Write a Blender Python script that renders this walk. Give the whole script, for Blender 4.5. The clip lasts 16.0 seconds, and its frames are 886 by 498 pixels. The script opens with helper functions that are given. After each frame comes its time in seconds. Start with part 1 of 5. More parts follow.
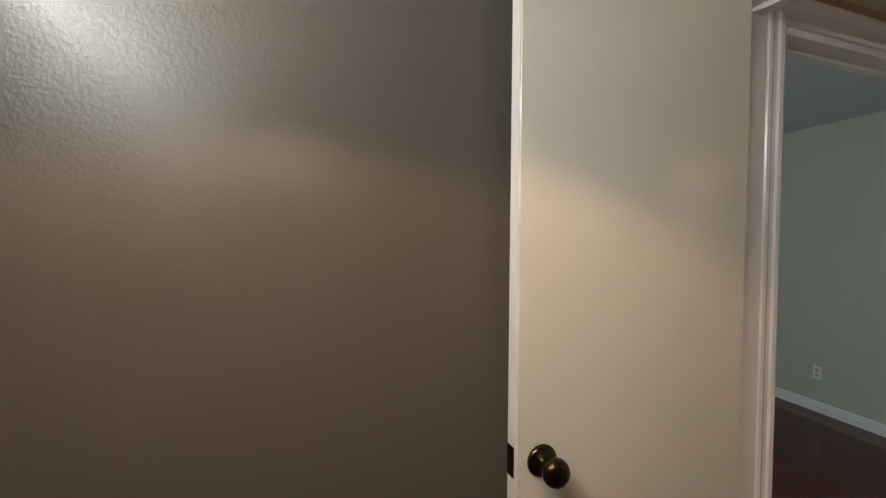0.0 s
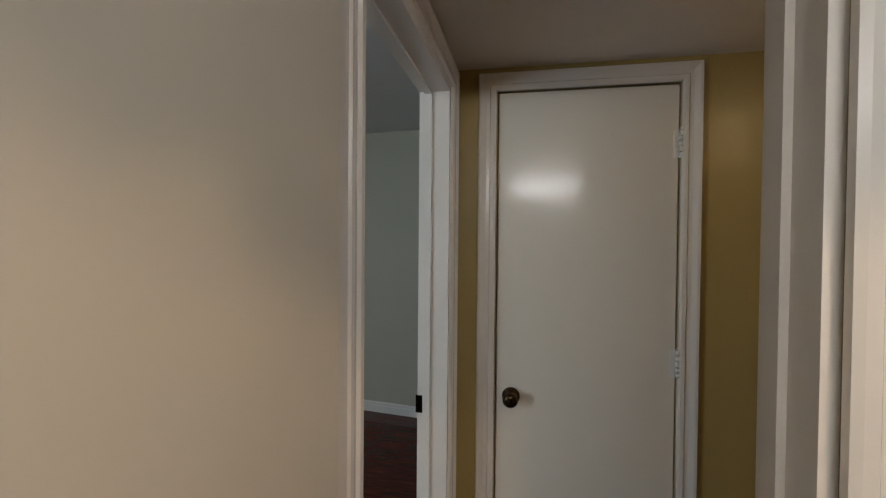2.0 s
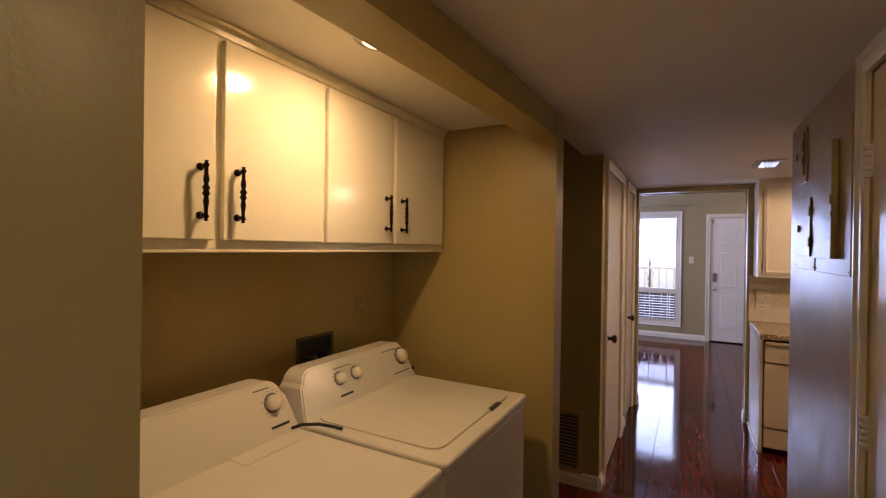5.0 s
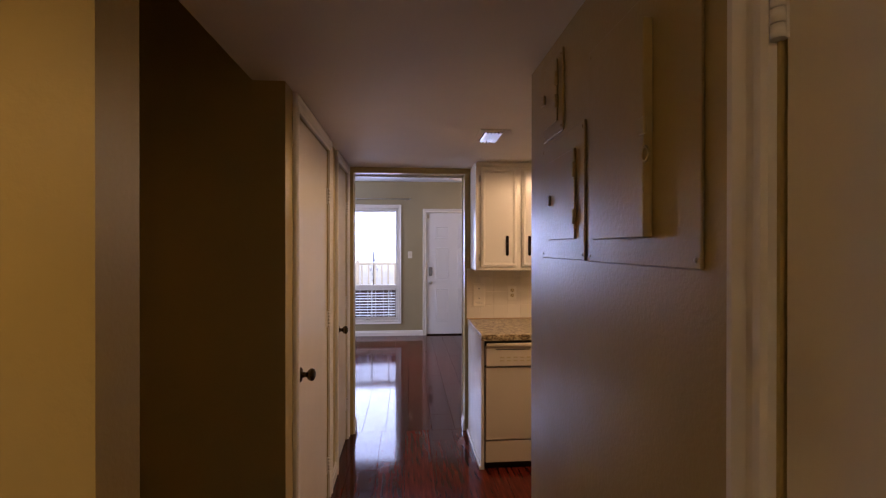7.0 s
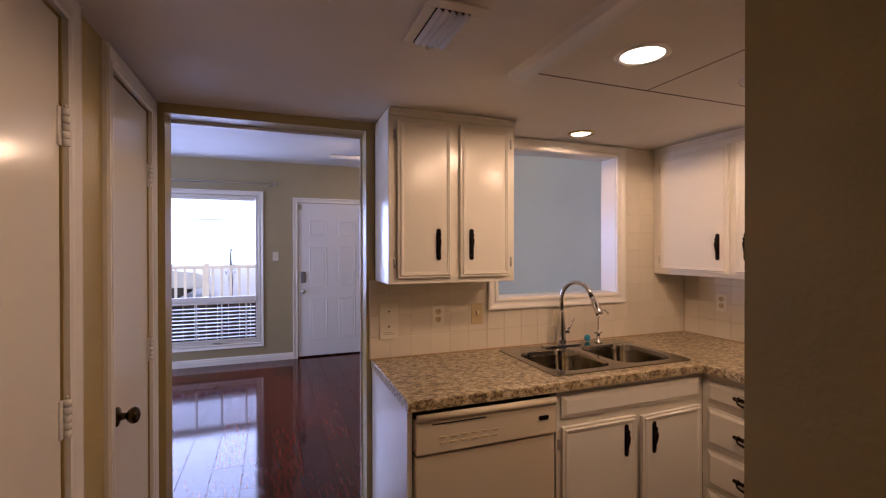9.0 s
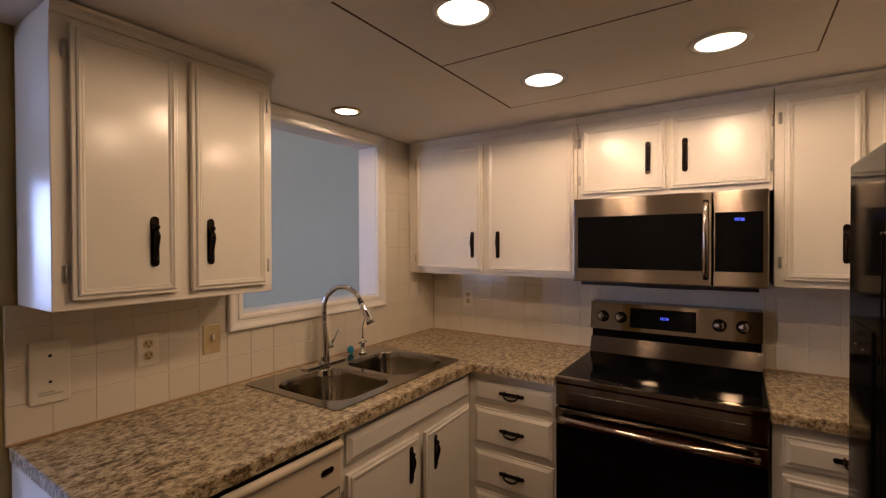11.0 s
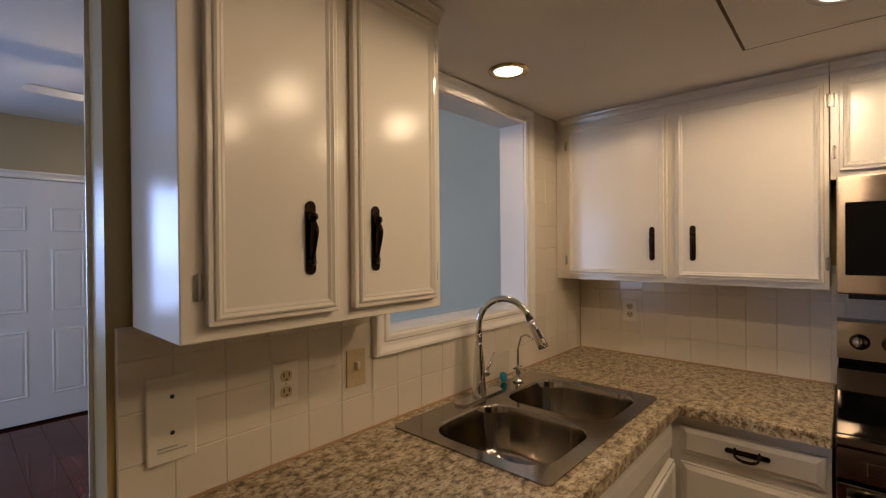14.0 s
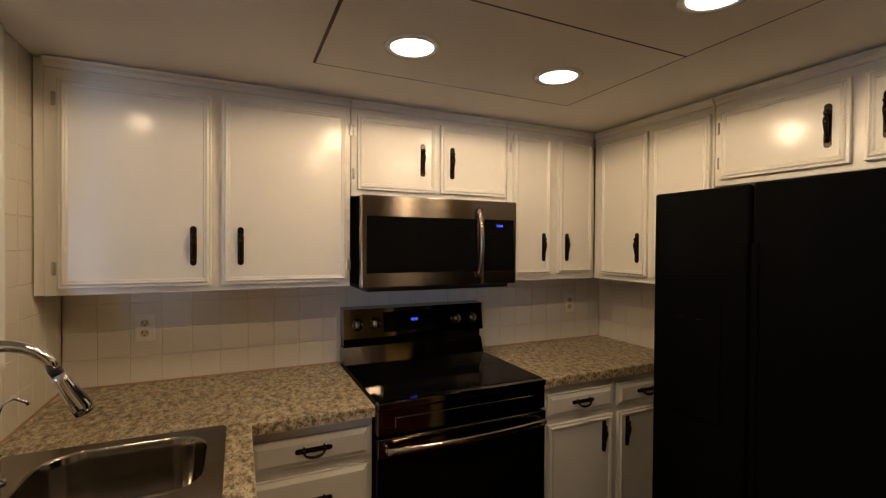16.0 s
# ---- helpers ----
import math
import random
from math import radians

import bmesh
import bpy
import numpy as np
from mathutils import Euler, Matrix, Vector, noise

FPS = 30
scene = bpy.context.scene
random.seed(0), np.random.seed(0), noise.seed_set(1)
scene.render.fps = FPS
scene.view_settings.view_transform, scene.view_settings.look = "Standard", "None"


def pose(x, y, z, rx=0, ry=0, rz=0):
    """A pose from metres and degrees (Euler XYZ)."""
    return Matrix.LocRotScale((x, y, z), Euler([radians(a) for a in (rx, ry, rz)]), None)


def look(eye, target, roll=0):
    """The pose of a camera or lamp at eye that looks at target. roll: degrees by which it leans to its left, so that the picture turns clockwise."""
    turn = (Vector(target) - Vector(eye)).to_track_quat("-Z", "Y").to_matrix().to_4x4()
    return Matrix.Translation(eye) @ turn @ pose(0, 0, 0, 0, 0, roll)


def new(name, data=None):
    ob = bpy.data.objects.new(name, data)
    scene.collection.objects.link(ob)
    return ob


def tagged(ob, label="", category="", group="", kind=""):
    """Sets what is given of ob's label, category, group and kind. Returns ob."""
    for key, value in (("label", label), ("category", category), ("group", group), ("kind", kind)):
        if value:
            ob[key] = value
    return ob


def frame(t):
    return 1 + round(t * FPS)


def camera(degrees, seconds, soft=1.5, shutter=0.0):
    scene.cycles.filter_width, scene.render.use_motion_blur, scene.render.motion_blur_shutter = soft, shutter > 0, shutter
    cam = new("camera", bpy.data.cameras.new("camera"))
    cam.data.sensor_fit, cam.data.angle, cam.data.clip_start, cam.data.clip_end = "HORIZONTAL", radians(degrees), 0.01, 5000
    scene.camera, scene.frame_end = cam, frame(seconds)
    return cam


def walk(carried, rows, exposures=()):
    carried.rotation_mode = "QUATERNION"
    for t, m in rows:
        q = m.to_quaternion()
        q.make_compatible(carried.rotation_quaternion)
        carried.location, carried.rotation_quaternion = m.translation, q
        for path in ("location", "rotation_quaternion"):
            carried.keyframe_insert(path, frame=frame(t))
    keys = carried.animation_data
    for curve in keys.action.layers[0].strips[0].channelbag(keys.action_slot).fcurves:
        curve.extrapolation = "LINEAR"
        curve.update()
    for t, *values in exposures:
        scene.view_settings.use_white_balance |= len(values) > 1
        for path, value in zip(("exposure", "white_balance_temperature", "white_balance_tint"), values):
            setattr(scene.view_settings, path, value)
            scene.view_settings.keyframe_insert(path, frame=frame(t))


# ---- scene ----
cam = camera(89.4, 16.0, 1.25)
PATH = [
    (0, (2.075, 0.380, 1.488), (1.363, -1.488, 1.425), 0.4),
    (0.5, (1.996, 0.235, 1.478), (0.944, -1.466, 1.431), 0.4),
    (1, (1.900, 0.045, 1.523), (0.338, -1.202, 1.455), 0.1),
    (1.5, (1.778, -0.044, 1.517), (-0.076, -0.790, 1.445), 0.2),
    (2, (1.537, -0.127, 1.500), (-0.426, -0.508, 1.466), 0.5),
    (2.5, (1.307, -0.115, 1.491), (-0.685, -0.288, 1.471), 0.7),
    (3, (1.089, -0.138, 1.493), (-0.893, 0.129, 1.493), 0.5),
    (3.5, (0.831, -0.071, 1.498), (-1.094, 0.470, 1.491), 0.6),
    (4, (0.644, 0.060, 1.522), (-1.150, 0.944, 1.509), 0.7),
    (4.5, (0.516, 0.207, 1.522), (-0.973, 1.542, 1.523), 0.6),
    (5, (0.468, 0.346, 1.534), (-0.495, 2.098, 1.527), 0.8),
    (5.2, (0.476, 0.441, 1.527), (-0.317, 2.277, 1.519), 0.6),
    (7.5, (0.438, 1.883, 1.493), (0.681, 3.868, 1.488), 0.0),
    (8, (0.422, 2.236, 1.499), (0.706, 4.215, 1.491), 0.0),
    (8.5, (0.458, 2.574, 1.506), (0.880, 4.529, 1.496), 0.2),
    (9, (0.476, 2.866, 1.499), (1.185, 4.736, 1.489), -0.1),
    (9.5, (0.483, 3.110, 1.503), (1.604, 4.767, 1.497), 0.1),
    (10, (0.549, 3.270, 1.501), (1.938, 4.709, 1.489), 0.0),
    (12.5, (0.578, 3.449, 1.498), (2.360, 4.356, 1.476), -0.2),
    (13, (0.610, 3.536, 1.496), (2.144, 4.820, 1.481), -0.4),
    (13.5, (0.616, 3.776, 1.496), (2.057, 5.163, 1.491), -0.6),
    (14, (0.706, 4.035, 1.490), (2.193, 5.372, 1.479), -0.5),
    (14.5, (0.873, 4.232, 1.518), (2.562, 5.302, 1.491), -0.5),
    (15, (0.960, 4.360, 1.514), (2.867, 4.963, 1.483), -0.3),
    (15.5, (0.942, 4.487, 1.515), (2.931, 4.287, 1.476), 0.4),
    (16, (0.884, 4.527, 1.511), (2.701, 3.692, 1.486), 0.4),
]
walk(cam, [(t, look(eye, target, roll)) for t, eye, target, roll in PATH],
     [(0, 0.0, 6500, 7), (1.5, -0.32, 6550, 8), (2, -0.25, 6650, 9), (2.5, -0.12, 6800, 9), (3.8, -0.2, 6950, 14), (4.5, 0.0, 7150, 18), (5, -0.05, 7150, 20), (7.5, -0.15, 7100, 22), (8.4, -0.1, 6600, 25), (9.2, -0.4, 6500, 24), (10, -0.58, 6500, 20), (12.5, -0.65, 6400, 13), (16, -0.68, 6100, 3)])
# ---- light ----
world = bpy.data.worlds.new("sky")
scene.world = world
world.use_nodes = True
_sky = world.node_tree.nodes.new("ShaderNodeTexSky")
_sky.sky_type, _sky.sun_disc, _sky.sun_elevation, _sky.sun_rotation = "NISHITA", False, radians(40), radians(160)
world.node_tree.links.new(_sky.outputs[0], world.node_tree.nodes["Background"].inputs[0])
world.node_tree.nodes["Background"].inputs[1].default_value = 0.12

WARM, COOL = (1.0, 0.70, 0.44), (0.62, 0.80, 1.0)


def area_lamp(name, m, sx, sy, watts, colour, spread=180):
    d = bpy.data.lights.new(name, "AREA")
    d.shape, d.size, d.size_y, d.energy, d.color, d.spread = "RECTANGLE", sx, sy, watts, colour, radians(spread)
    ob = new(name, d)
    ob.matrix_world = m
    return ob


def disk_lamp(name, m, size, watts, colour, spread=150):
    ob = area_lamp(name, m, size, size, watts, colour, spread)
    ob.data.shape = "DISK"
    return ob


def spot_lamp(name, m, radius, watts, colour, cone):
    """The even light of a slightly domed diffuser."""
    d = bpy.data.lights.new(name, "SPOT")
    d.energy, d.color, d.spot_size, d.spot_blend, d.shadow_soft_size = watts, colour, radians(cone), 0.15, radius
    new(name, d).matrix_world = m


sun = bpy.data.lights.new("sun", "SUN")
sun.energy, sun.angle, sun.color = 3.0, radians(10), (1.0, 0.96, 0.9)
new("sun", sun).matrix_world = look((-8, -20, 26), (0, 9, 0))

# daylight in the living room's window; side and south room lamps are added, unseen fills
area_lamp("window_daylight", look((-0.49, 9.12, 1.48), (-0.49, 5, 1.3)), 1.5, 1.2, 42, (0.42, 0.55, 1.0))
# no window is built behind either of these two lamps
area_lamp("side_window_daylight", look((-3.2, 7.4, 1.4), (3.3, 7.0, 1.3)), 1.5, 1.5, 115, (0.55, 0.67, 1.0))
area_lamp("south_room_daylight", look((2.4, -2.9, 1.5), (-2, -2.6, 1.3)), 1.2, 1.2, 58, (0.70, 0.84, 1.0))
# recessed lamps of the kitchen
KITCHEN_LAMPS = [(1.622, 4.022), (2.228, 4.022), (2.228, 3.443), (1.622, 3.443)]
for _x, _y in KITCHEN_LAMPS:
    spot_lamp("recessed_lamp_light", look((_x, _y, 2.098), (_x, _y, 0)), 0.06, 16.5, WARM, 178)
spot_lamp("sink_lamp_light", look((2.105, 4.96, 2.11), (2.105, 4.96, 0)), 0.04, 6.5, WARM, 165)
# lamp of the ceiling fan in the living room
FAN = (1.62, 7.5)
_p = bpy.data.lights.new("fan_lamp_light", "POINT")
_p.energy, _p.color, _p.shadow_soft_size = 16, WARM, 0.055
new("fan_lamp_light", _p).matrix_world = pose(*FAN, 2.30)
# laundry lamp
LAUNDRY_LAMP = (-0.27, 1.34)
disk_lamp("laundry_lamp_light", look((*LAUNDRY_LAMP, 2.092), (*LAUNDRY_LAMP, 0)), 0.11, 7.2, (1.0, 0.71, 0.38), 180)
# flush lamp on the hall ceiling, over the way
HALL_LAMP = (0.76, 0.90)
spot_lamp("hall_lamp_light", look((*HALL_LAMP, 2.06), (*HALL_LAMP, 0)), 0.06, 2.2, (1.0, 0.74, 0.42), 178)
# room where the walk begins: a warm downlight and a vanity bar
_s = bpy.data.lights.new("downlight_light", "SPOT")
_s.energy, _s.color, _s.spot_size, _s.spot_blend, _s.shadow_soft_size = 24, (1.0, 0.70, 0.44), radians(127), 0.13, 0.04
new("downlight_light", _s).matrix_world = look((2.10, 0.42, 2.11), (2.10, 0.36, 0))
area_lamp("vanity_light", look((2.53, 0.24, 2.02), (0, 0.15, 1.65)), 1.0, 0.08, 11, (0.95, 0.95, 0.95))

# ---- materials ----


def nodes_of(name):
    m = bpy.data.materials.new(name)
    m.use_nodes = True
    nt = m.node_tree
    return m, nt, nt.nodes["Principled BSDF"]


def noise_node(nt, scale, detail=3.0, rough=0.55, stretch=(1, 1, 1)):
    co = nt.nodes.new("ShaderNodeTexCoord")
    mp = nt.nodes.new("ShaderNodeMapping")
    mp.inputs["Scale"].default_value = stretch
    n = nt.nodes.new("ShaderNodeTexNoise")
    n.inputs["Scale"].default_value, n.inputs["Detail"].default_value, n.inputs["Roughness"].default_value = scale, detail, rough
    nt.links.new(co.outputs["Object"], mp.inputs[0])
    nt.links.new(mp.outputs[0], n.inputs["Vector"])
    return n


def ramp_node(nt, source, stops):
    r = nt.nodes.new("ShaderNodeValToRGB")
    while len(r.color_ramp.elements) < len(stops):
        r.color_ramp.elements.new(0.5)
    for e, (p, c) in zip(r.color_ramp.elements, stops):
        e.position, e.color = p, (*c, 1)
    nt.links.new(source, r.inputs[0])
    return r


def bump_node(nt, b, source, strength, distance):
    n = nt.nodes.new("ShaderNodeBump")
    n.inputs["Strength"].default_value, n.inputs["Distance"].default_value = strength, distance
    nt.links.new(source, n.inputs["Height"])
    nt.links.new(n.outputs[0], b.inputs["Normal"])


def paint(name, colour, rough, bump=0.25, bump_scale=120, vary=0.06, spread=1.6, metal=0.0, bump_depth=0.002):
    """Painted surface: broad unevenness in tone, fine relief."""
    m, nt, b = nodes_of(name)
    big = noise_node(nt, spread, 4)
    lo, hi = [c * (1 - vary) for c in colour], [min(1, c * (1 + vary)) for c in colour]
    nt.links.new(ramp_node(nt, big.outputs[0], [(0.3, lo), (0.7, hi)]).outputs[0], b.inputs["Base Color"])
    r = ramp_node(nt, noise_node(nt, 7, 3).outputs[0], [(0.3, [rough * 0.85] * 3), (0.7, [min(1, rough * 1.2)] * 3)])
    nt.links.new(r.outputs[0], b.inputs["Roughness"])
    b.inputs["Metallic"].default_value = metal
    if bump:
        bump_node(nt, b, noise_node(nt, bump_scale, 2).outputs[0], bump, bump_depth)
    return m


WALL = paint("khaki_wall_paint", (0.40, 0.302, 0.115), 0.33, 0.28, 95, 0.04, bump_depth=0.003)
ROOM_WALL = paint("taupe_wall_paint", (0.118, 0.101, 0.082), 0.36, 0.27, 115, 0.03, bump_depth=0.003)
ROOM_WALL.node_tree.nodes["Principled BSDF"].inputs["Specular IOR Level"].default_value = 0.7
GREY_WALL = paint("grey_wall_paint", (0.545, 0.567, 0.44), 0.5, 0.3, 95, 0.03)
# khaki wall paint again, greyed to put the living room's cool daylight into its colour
DAYLIT_WALL = paint("daylit_khaki_wall_paint", (0.365, 0.305, 0.185), 0.36, 0.28, 95, 0.04, bump_depth=0.003)
PALE_WALL = paint("pale_green_wall_paint", (0.47, 0.455, 0.36), 0.5, 0.3, 95, 0.03)
CEILING = paint("ceiling_paint", (0.74, 0.70, 0.635), 0.7, 0.35, 80, 0.03)
WHITE_CEILING = paint("white_ceiling_paint", (0.72, 0.74, 0.76), 0.7, 0.35, 80, 0.03)
TRIM = paint("white_trim_paint", (0.78, 0.75, 0.70), 0.22, 0.06, 60, 0.03)
DOOR_PAINT = paint("cream_door_paint", (0.74, 0.69, 0.60), 0.155, 0.09, 34, 0.03)
CABINET = paint("cream_cabinet_enamel", (0.76, 0.715, 0.63), 0.18, 0.05, 22, 0.03)
CABINET.node_tree.nodes["Principled BSDF"].inputs["Specular IOR Level"].default_value = 0.30
LAUNDRY_CABINET = paint("ivory_cabinet_enamel", (0.76, 0.70, 0.56), 0.15, 0.05, 22, 0.03)
APPLIANCE = paint("white_appliance_enamel", (0.66, 0.625, 0.55), 0.20, 0.03, 200, 0.015)
BISQUE = paint("bisque_plastic", (0.66, 0.57, 0.43), 0.36, 0.06, 200, 0.02)
PLASTIC = paint("white_plastic", (0.74, 0.69, 0.58), 0.35, 0, 100, 0.02)
ALMOND = paint("almond_plastic", (0.55, 0.44, 0.25), 0.35, 0, 100, 0.03)
WHITE_DOOR = paint("white_steel_door", (0.76, 0.77, 0.80), 0.38, 0.05, 90, 0.02)
BRONZE = paint("dark_bronze", (0.022, 0.013, 0.009), 0.2, 0.25, 60, 0.4, 20, 0.75)
BRASS = paint("aged_brass", (0.065, 0.043, 0.021), 0.25, 0.05, 60, 0.25, 18, 0.95)
GOLD = paint("polished_brass", (0.55, 0.38, 0.14), 0.25, 0, 60, 0.05, 5, 1.0)
CHROME = paint("chrome", (0.72, 0.71, 0.70), 0.07, 0, 60, 0.02, 5, 1.0)
ZINC = paint("zinc_hinge", (0.50, 0.48, 0.43), 0.32, 0.05, 60, 0.1, 20, 0.9)
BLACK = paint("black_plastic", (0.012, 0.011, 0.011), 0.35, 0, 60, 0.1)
BLACK_GLASS = paint("black_glass", (0.004, 0.004, 0.004), 0.045, 0, 60, 0.1)
BLACK_GLASS.node_tree.nodes["Principled BSDF"].inputs["Specular IOR Level"].default_value = 0.10
BLACK_ENAMEL = paint("black_appliance_enamel", (0.003, 0.003, 0.003), 0.08, 0.03, 26, 0.1)
BLACK_ENAMEL.node_tree.nodes["Principled BSDF"].inputs["Specular IOR Level"].default_value = 0.03
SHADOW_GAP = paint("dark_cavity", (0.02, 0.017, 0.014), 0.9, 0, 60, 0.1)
GROUT = paint("beige_grout", (0.66, 0.59, 0.475), 0.9, 0.4, 300, 0.2)
CAULK = paint("tan_caulk", (0.42, 0.27, 0.15), 0.7, 0.3, 200, 0.15)
JOINT_SHADE = paint("painted_joint_shade", (0.10, 0.066, 0.04), 0.8, 0.3, 60, 0.4, 9)
GREY_PLASTIC = paint("grey_keypad", (0.16, 0.16, 0.17), 0.4, 0, 60, 0.05)
BLUE_PLASTIC = paint("blue_sponge", (0.02, 0.28, 0.42), 0.7, 0.6, 250, 0.2)
RUBBER = paint("black_rubber", (0.015, 0.015, 0.016), 0.5, 0, 60, 0.1)
FENCE = paint("brown_stained_fence", (0.10, 0.055, 0.04), 0.8, 0.5, 30, 0.3, 6)
VALVE_BOX = paint("brown_plastic_box", (0.10, 0.075, 0.05), 0.5, 0, 60, 0.1)
# near-black for flat backings: the shade of a hollow put into colour
HOLLOW_SHADE = paint("painted_hollow_shade", (0.03, 0.03, 0.035), 0.8, 0, 60, 0.1)


def steel(name, colour, rough, stretch, vary=0.11, brushed=0.0):
    """Steel with fine scratches; brushed: how far its brush lines draw out reflections upright."""
    m, nt, b = nodes_of(name)
    n = noise_node(nt, 9, 2, 0.5, stretch)
    nt.links.new(ramp_node(nt, n.outputs[0], [(0.3, [c * (1 - vary) for c in colour]), (0.7, [c * (1 + vary) for c in colour])]).outputs[0], b.inputs["Base Color"])
    nt.links.new(ramp_node(nt, n.outputs[0], [(0.3, [rough * (1 - 2 * vary)] * 3), (0.7, [rough * (1 + 2 * vary)] * 3)]).outputs[0], b.inputs["Roughness"])
    b.inputs["Metallic"].default_value = 1.0
    if brushed:
        tan = nt.nodes.new("ShaderNodeTangent")
        tan.direction_type, tan.axis = "RADIAL", "Z"
        nt.links.new(tan.outputs[0], b.inputs["Tangent"])
        b.inputs["Anisotropic"].default_value = brushed
        b.inputs["Anisotropic Rotation"].default_value = 0.25
    else:
        bump_node(nt, b, n.outputs[0], 0.3 * vary, 0.0005)
    return m


STEEL = steel("stainless_steel", (0.36, 0.30, 0.245), 0.21, (1, 1, 60), 0.05, 0.97)
# steel of the range, darkened in colour to stand for the dark hall it mirrors
RANGE_STEEL = steel("darkened_stainless_steel", (0.215, 0.182, 0.152), 0.09, (1, 1, 60), 0.05, 0.93)
BAR_STEEL = steel("polished_steel", (0.40, 0.345, 0.29), 0.16, (1, 1, 60), 0.05)
SINK_STEEL = steel("sink_steel", (0.33, 0.30, 0.26), 0.14, (5, 1, 1), 0.03)


def granite():
    m, nt, b = nodes_of("speckled_granite_laminate")
    base = ramp_node(nt, noise_node(nt, 44, 6, 0.74, (0.7, 1, 1)).outputs[0], [(0.37, (0.075, 0.048, 0.026)), (0.43, (0.24, 0.165, 0.085)), (0.50, (0.44, 0.345, 0.20)), (0.62, (0.65, 0.565, 0.40))])
    speck = ramp_node(nt, noise_node(nt, 105, 3, 0.6, (0.6, 1, 1)).outputs[0], [(0.40, (0.06, 0.04, 0.025)), (0.455, (1, 1, 1))])
    mix = nt.nodes.new("ShaderNodeMix")
    mix.data_type, mix.blend_type = "RGBA", "MULTIPLY"
    mix.inputs[0].default_value = 0.7
    nt.links.new(base.outputs[0], mix.inputs[6])
    nt.links.new(speck.outputs[0], mix.inputs[7])
    nt.links.new(mix.outputs[2], b.inputs["Base Color"])
    b.inputs["Roughness"].default_value = 0.30
    bump_node(nt, b, noise_node(nt, 160, 2).outputs[0], 0.1, 0.001)
    return m


GRANITE = granite()


def cherry():
    m, nt, b = nodes_of("dark_cherry_laminate")
    grain = noise_node(nt, 5, 6, 0.62, (9, 0.8, 9))
    base = ramp_node(nt, grain.outputs[0], [(0.3, (0.036, 0.005, 0.003)), (0.55, (0.09, 0.0135, 0.008)), (0.75, (0.15, 0.028, 0.016))])
    info = nt.nodes.new("ShaderNodeObjectInfo")
    tone = ramp_node(nt, info.outputs["Random"], [(0, (0.65, 0.62, 0.6)), (1, (1.35, 1.25, 1.2))])
    mix = nt.nodes.new("ShaderNodeMix")
    mix.data_type, mix.blend_type = "RGBA", "MULTIPLY"
    mix.inputs[0].default_value = 1.0
    nt.links.new(base.outputs[0], mix.inputs[6])
    nt.links.new(tone.outputs[0], mix.inputs[7])
    nt.links.new(mix.outputs[2], b.inputs["Base Color"])
    nt.links.new(ramp_node(nt, noise_node(nt, 14, 3).outputs[0], [(0.3, [0.055] * 3), (0.7, [0.11] * 3)]).outputs[0], b.inputs["Roughness"])
    b.inputs["Specular IOR Level"].default_value = 0.28
    bump_node(nt, b, grain.outputs[0], 0.05, 0.002)
    return m


CHERRY = cherry()


def tile_glaze():
    m, nt, b = nodes_of("cream_tile_glaze")
    info = nt.nodes.new("ShaderNodeObjectInfo")
    nt.links.new(ramp_node(nt, info.outputs["Random"], [(0, (0.69, 0.63, 0.525)), (1, (0.725, 0.665, 0.56))]).outputs[0], b.inputs["Base Color"])
    b.inputs["Roughness"].default_value = 0.2
    bump_node(nt, b, noise_node(nt, 14, 2).outputs[0], 0.15, 0.003)
    return m


TILE = tile_glaze()


def glow(name, colour, strength):
    m, nt, b = nodes_of(name)
    b.inputs["Base Color"].default_value = (*[c * 0.8 for c in colour], 1)
    b.inputs["Emission Color"].default_value, b.inputs["Emission Strength"].default_value = (*colour, 1), strength
    return m


LAMP_GLOW = glow("lamp_diffuser", (1.0, 0.86, 0.66), 9)
COOL_GLOW = glow("globe_diffuser", (1.0, 0.96, 0.90), 9)
WARM_GLOW = glow("warm_diffuser", (1.0, 0.72, 0.38), 6)
CLOCK = glow("blue_clock_digits", (0.08, 0.12, 1.0), 3.5)
OUTSIDE_GLOW = glow("glowing_backdrop", (0.46, 0.60, 1.0), 5.5)


def pane_glass():
    m, nt, b = nodes_of("window_glass")
    b.inputs["Base Color"].default_value = (1, 1, 1, 1)
    b.inputs["Roughness"].default_value, b.inputs["Transmission Weight"].default_value, b.inputs["IOR"].default_value = 0.0, 1.0, 1.45
    return m


GLASS = pane_glass()

# ---- building helpers ----


def box(bm, x0, y0, z0, x1, y1, z1, bevel=0.0, seg=1):
    """Adds a box, with its edges rounded, to bm."""
    r = bmesh.ops.create_cube(bm, size=1.0)
    for v in r["verts"]:
        v.co = Vector(((x0 + x1) / 2 + v.co.x * (x1 - x0), (y0 + y1) / 2 + v.co.y * (y1 - y0), (z0 + z1) / 2 + v.co.z * (z1 - z0)))
    if bevel:
        es = {e for v in r["verts"] for e in v.link_edges}
        bmesh.ops.bevel(bm, geom=list(es), offset=bevel, segments=seg, affect="EDGES", profile=0.5)
    return bm


def boxes(*rows, bevel=0.0, seg=1):
    bm = bmesh.new()
    for r in rows:
        box(bm, *r, bevel=bevel, seg=seg)
    return bm


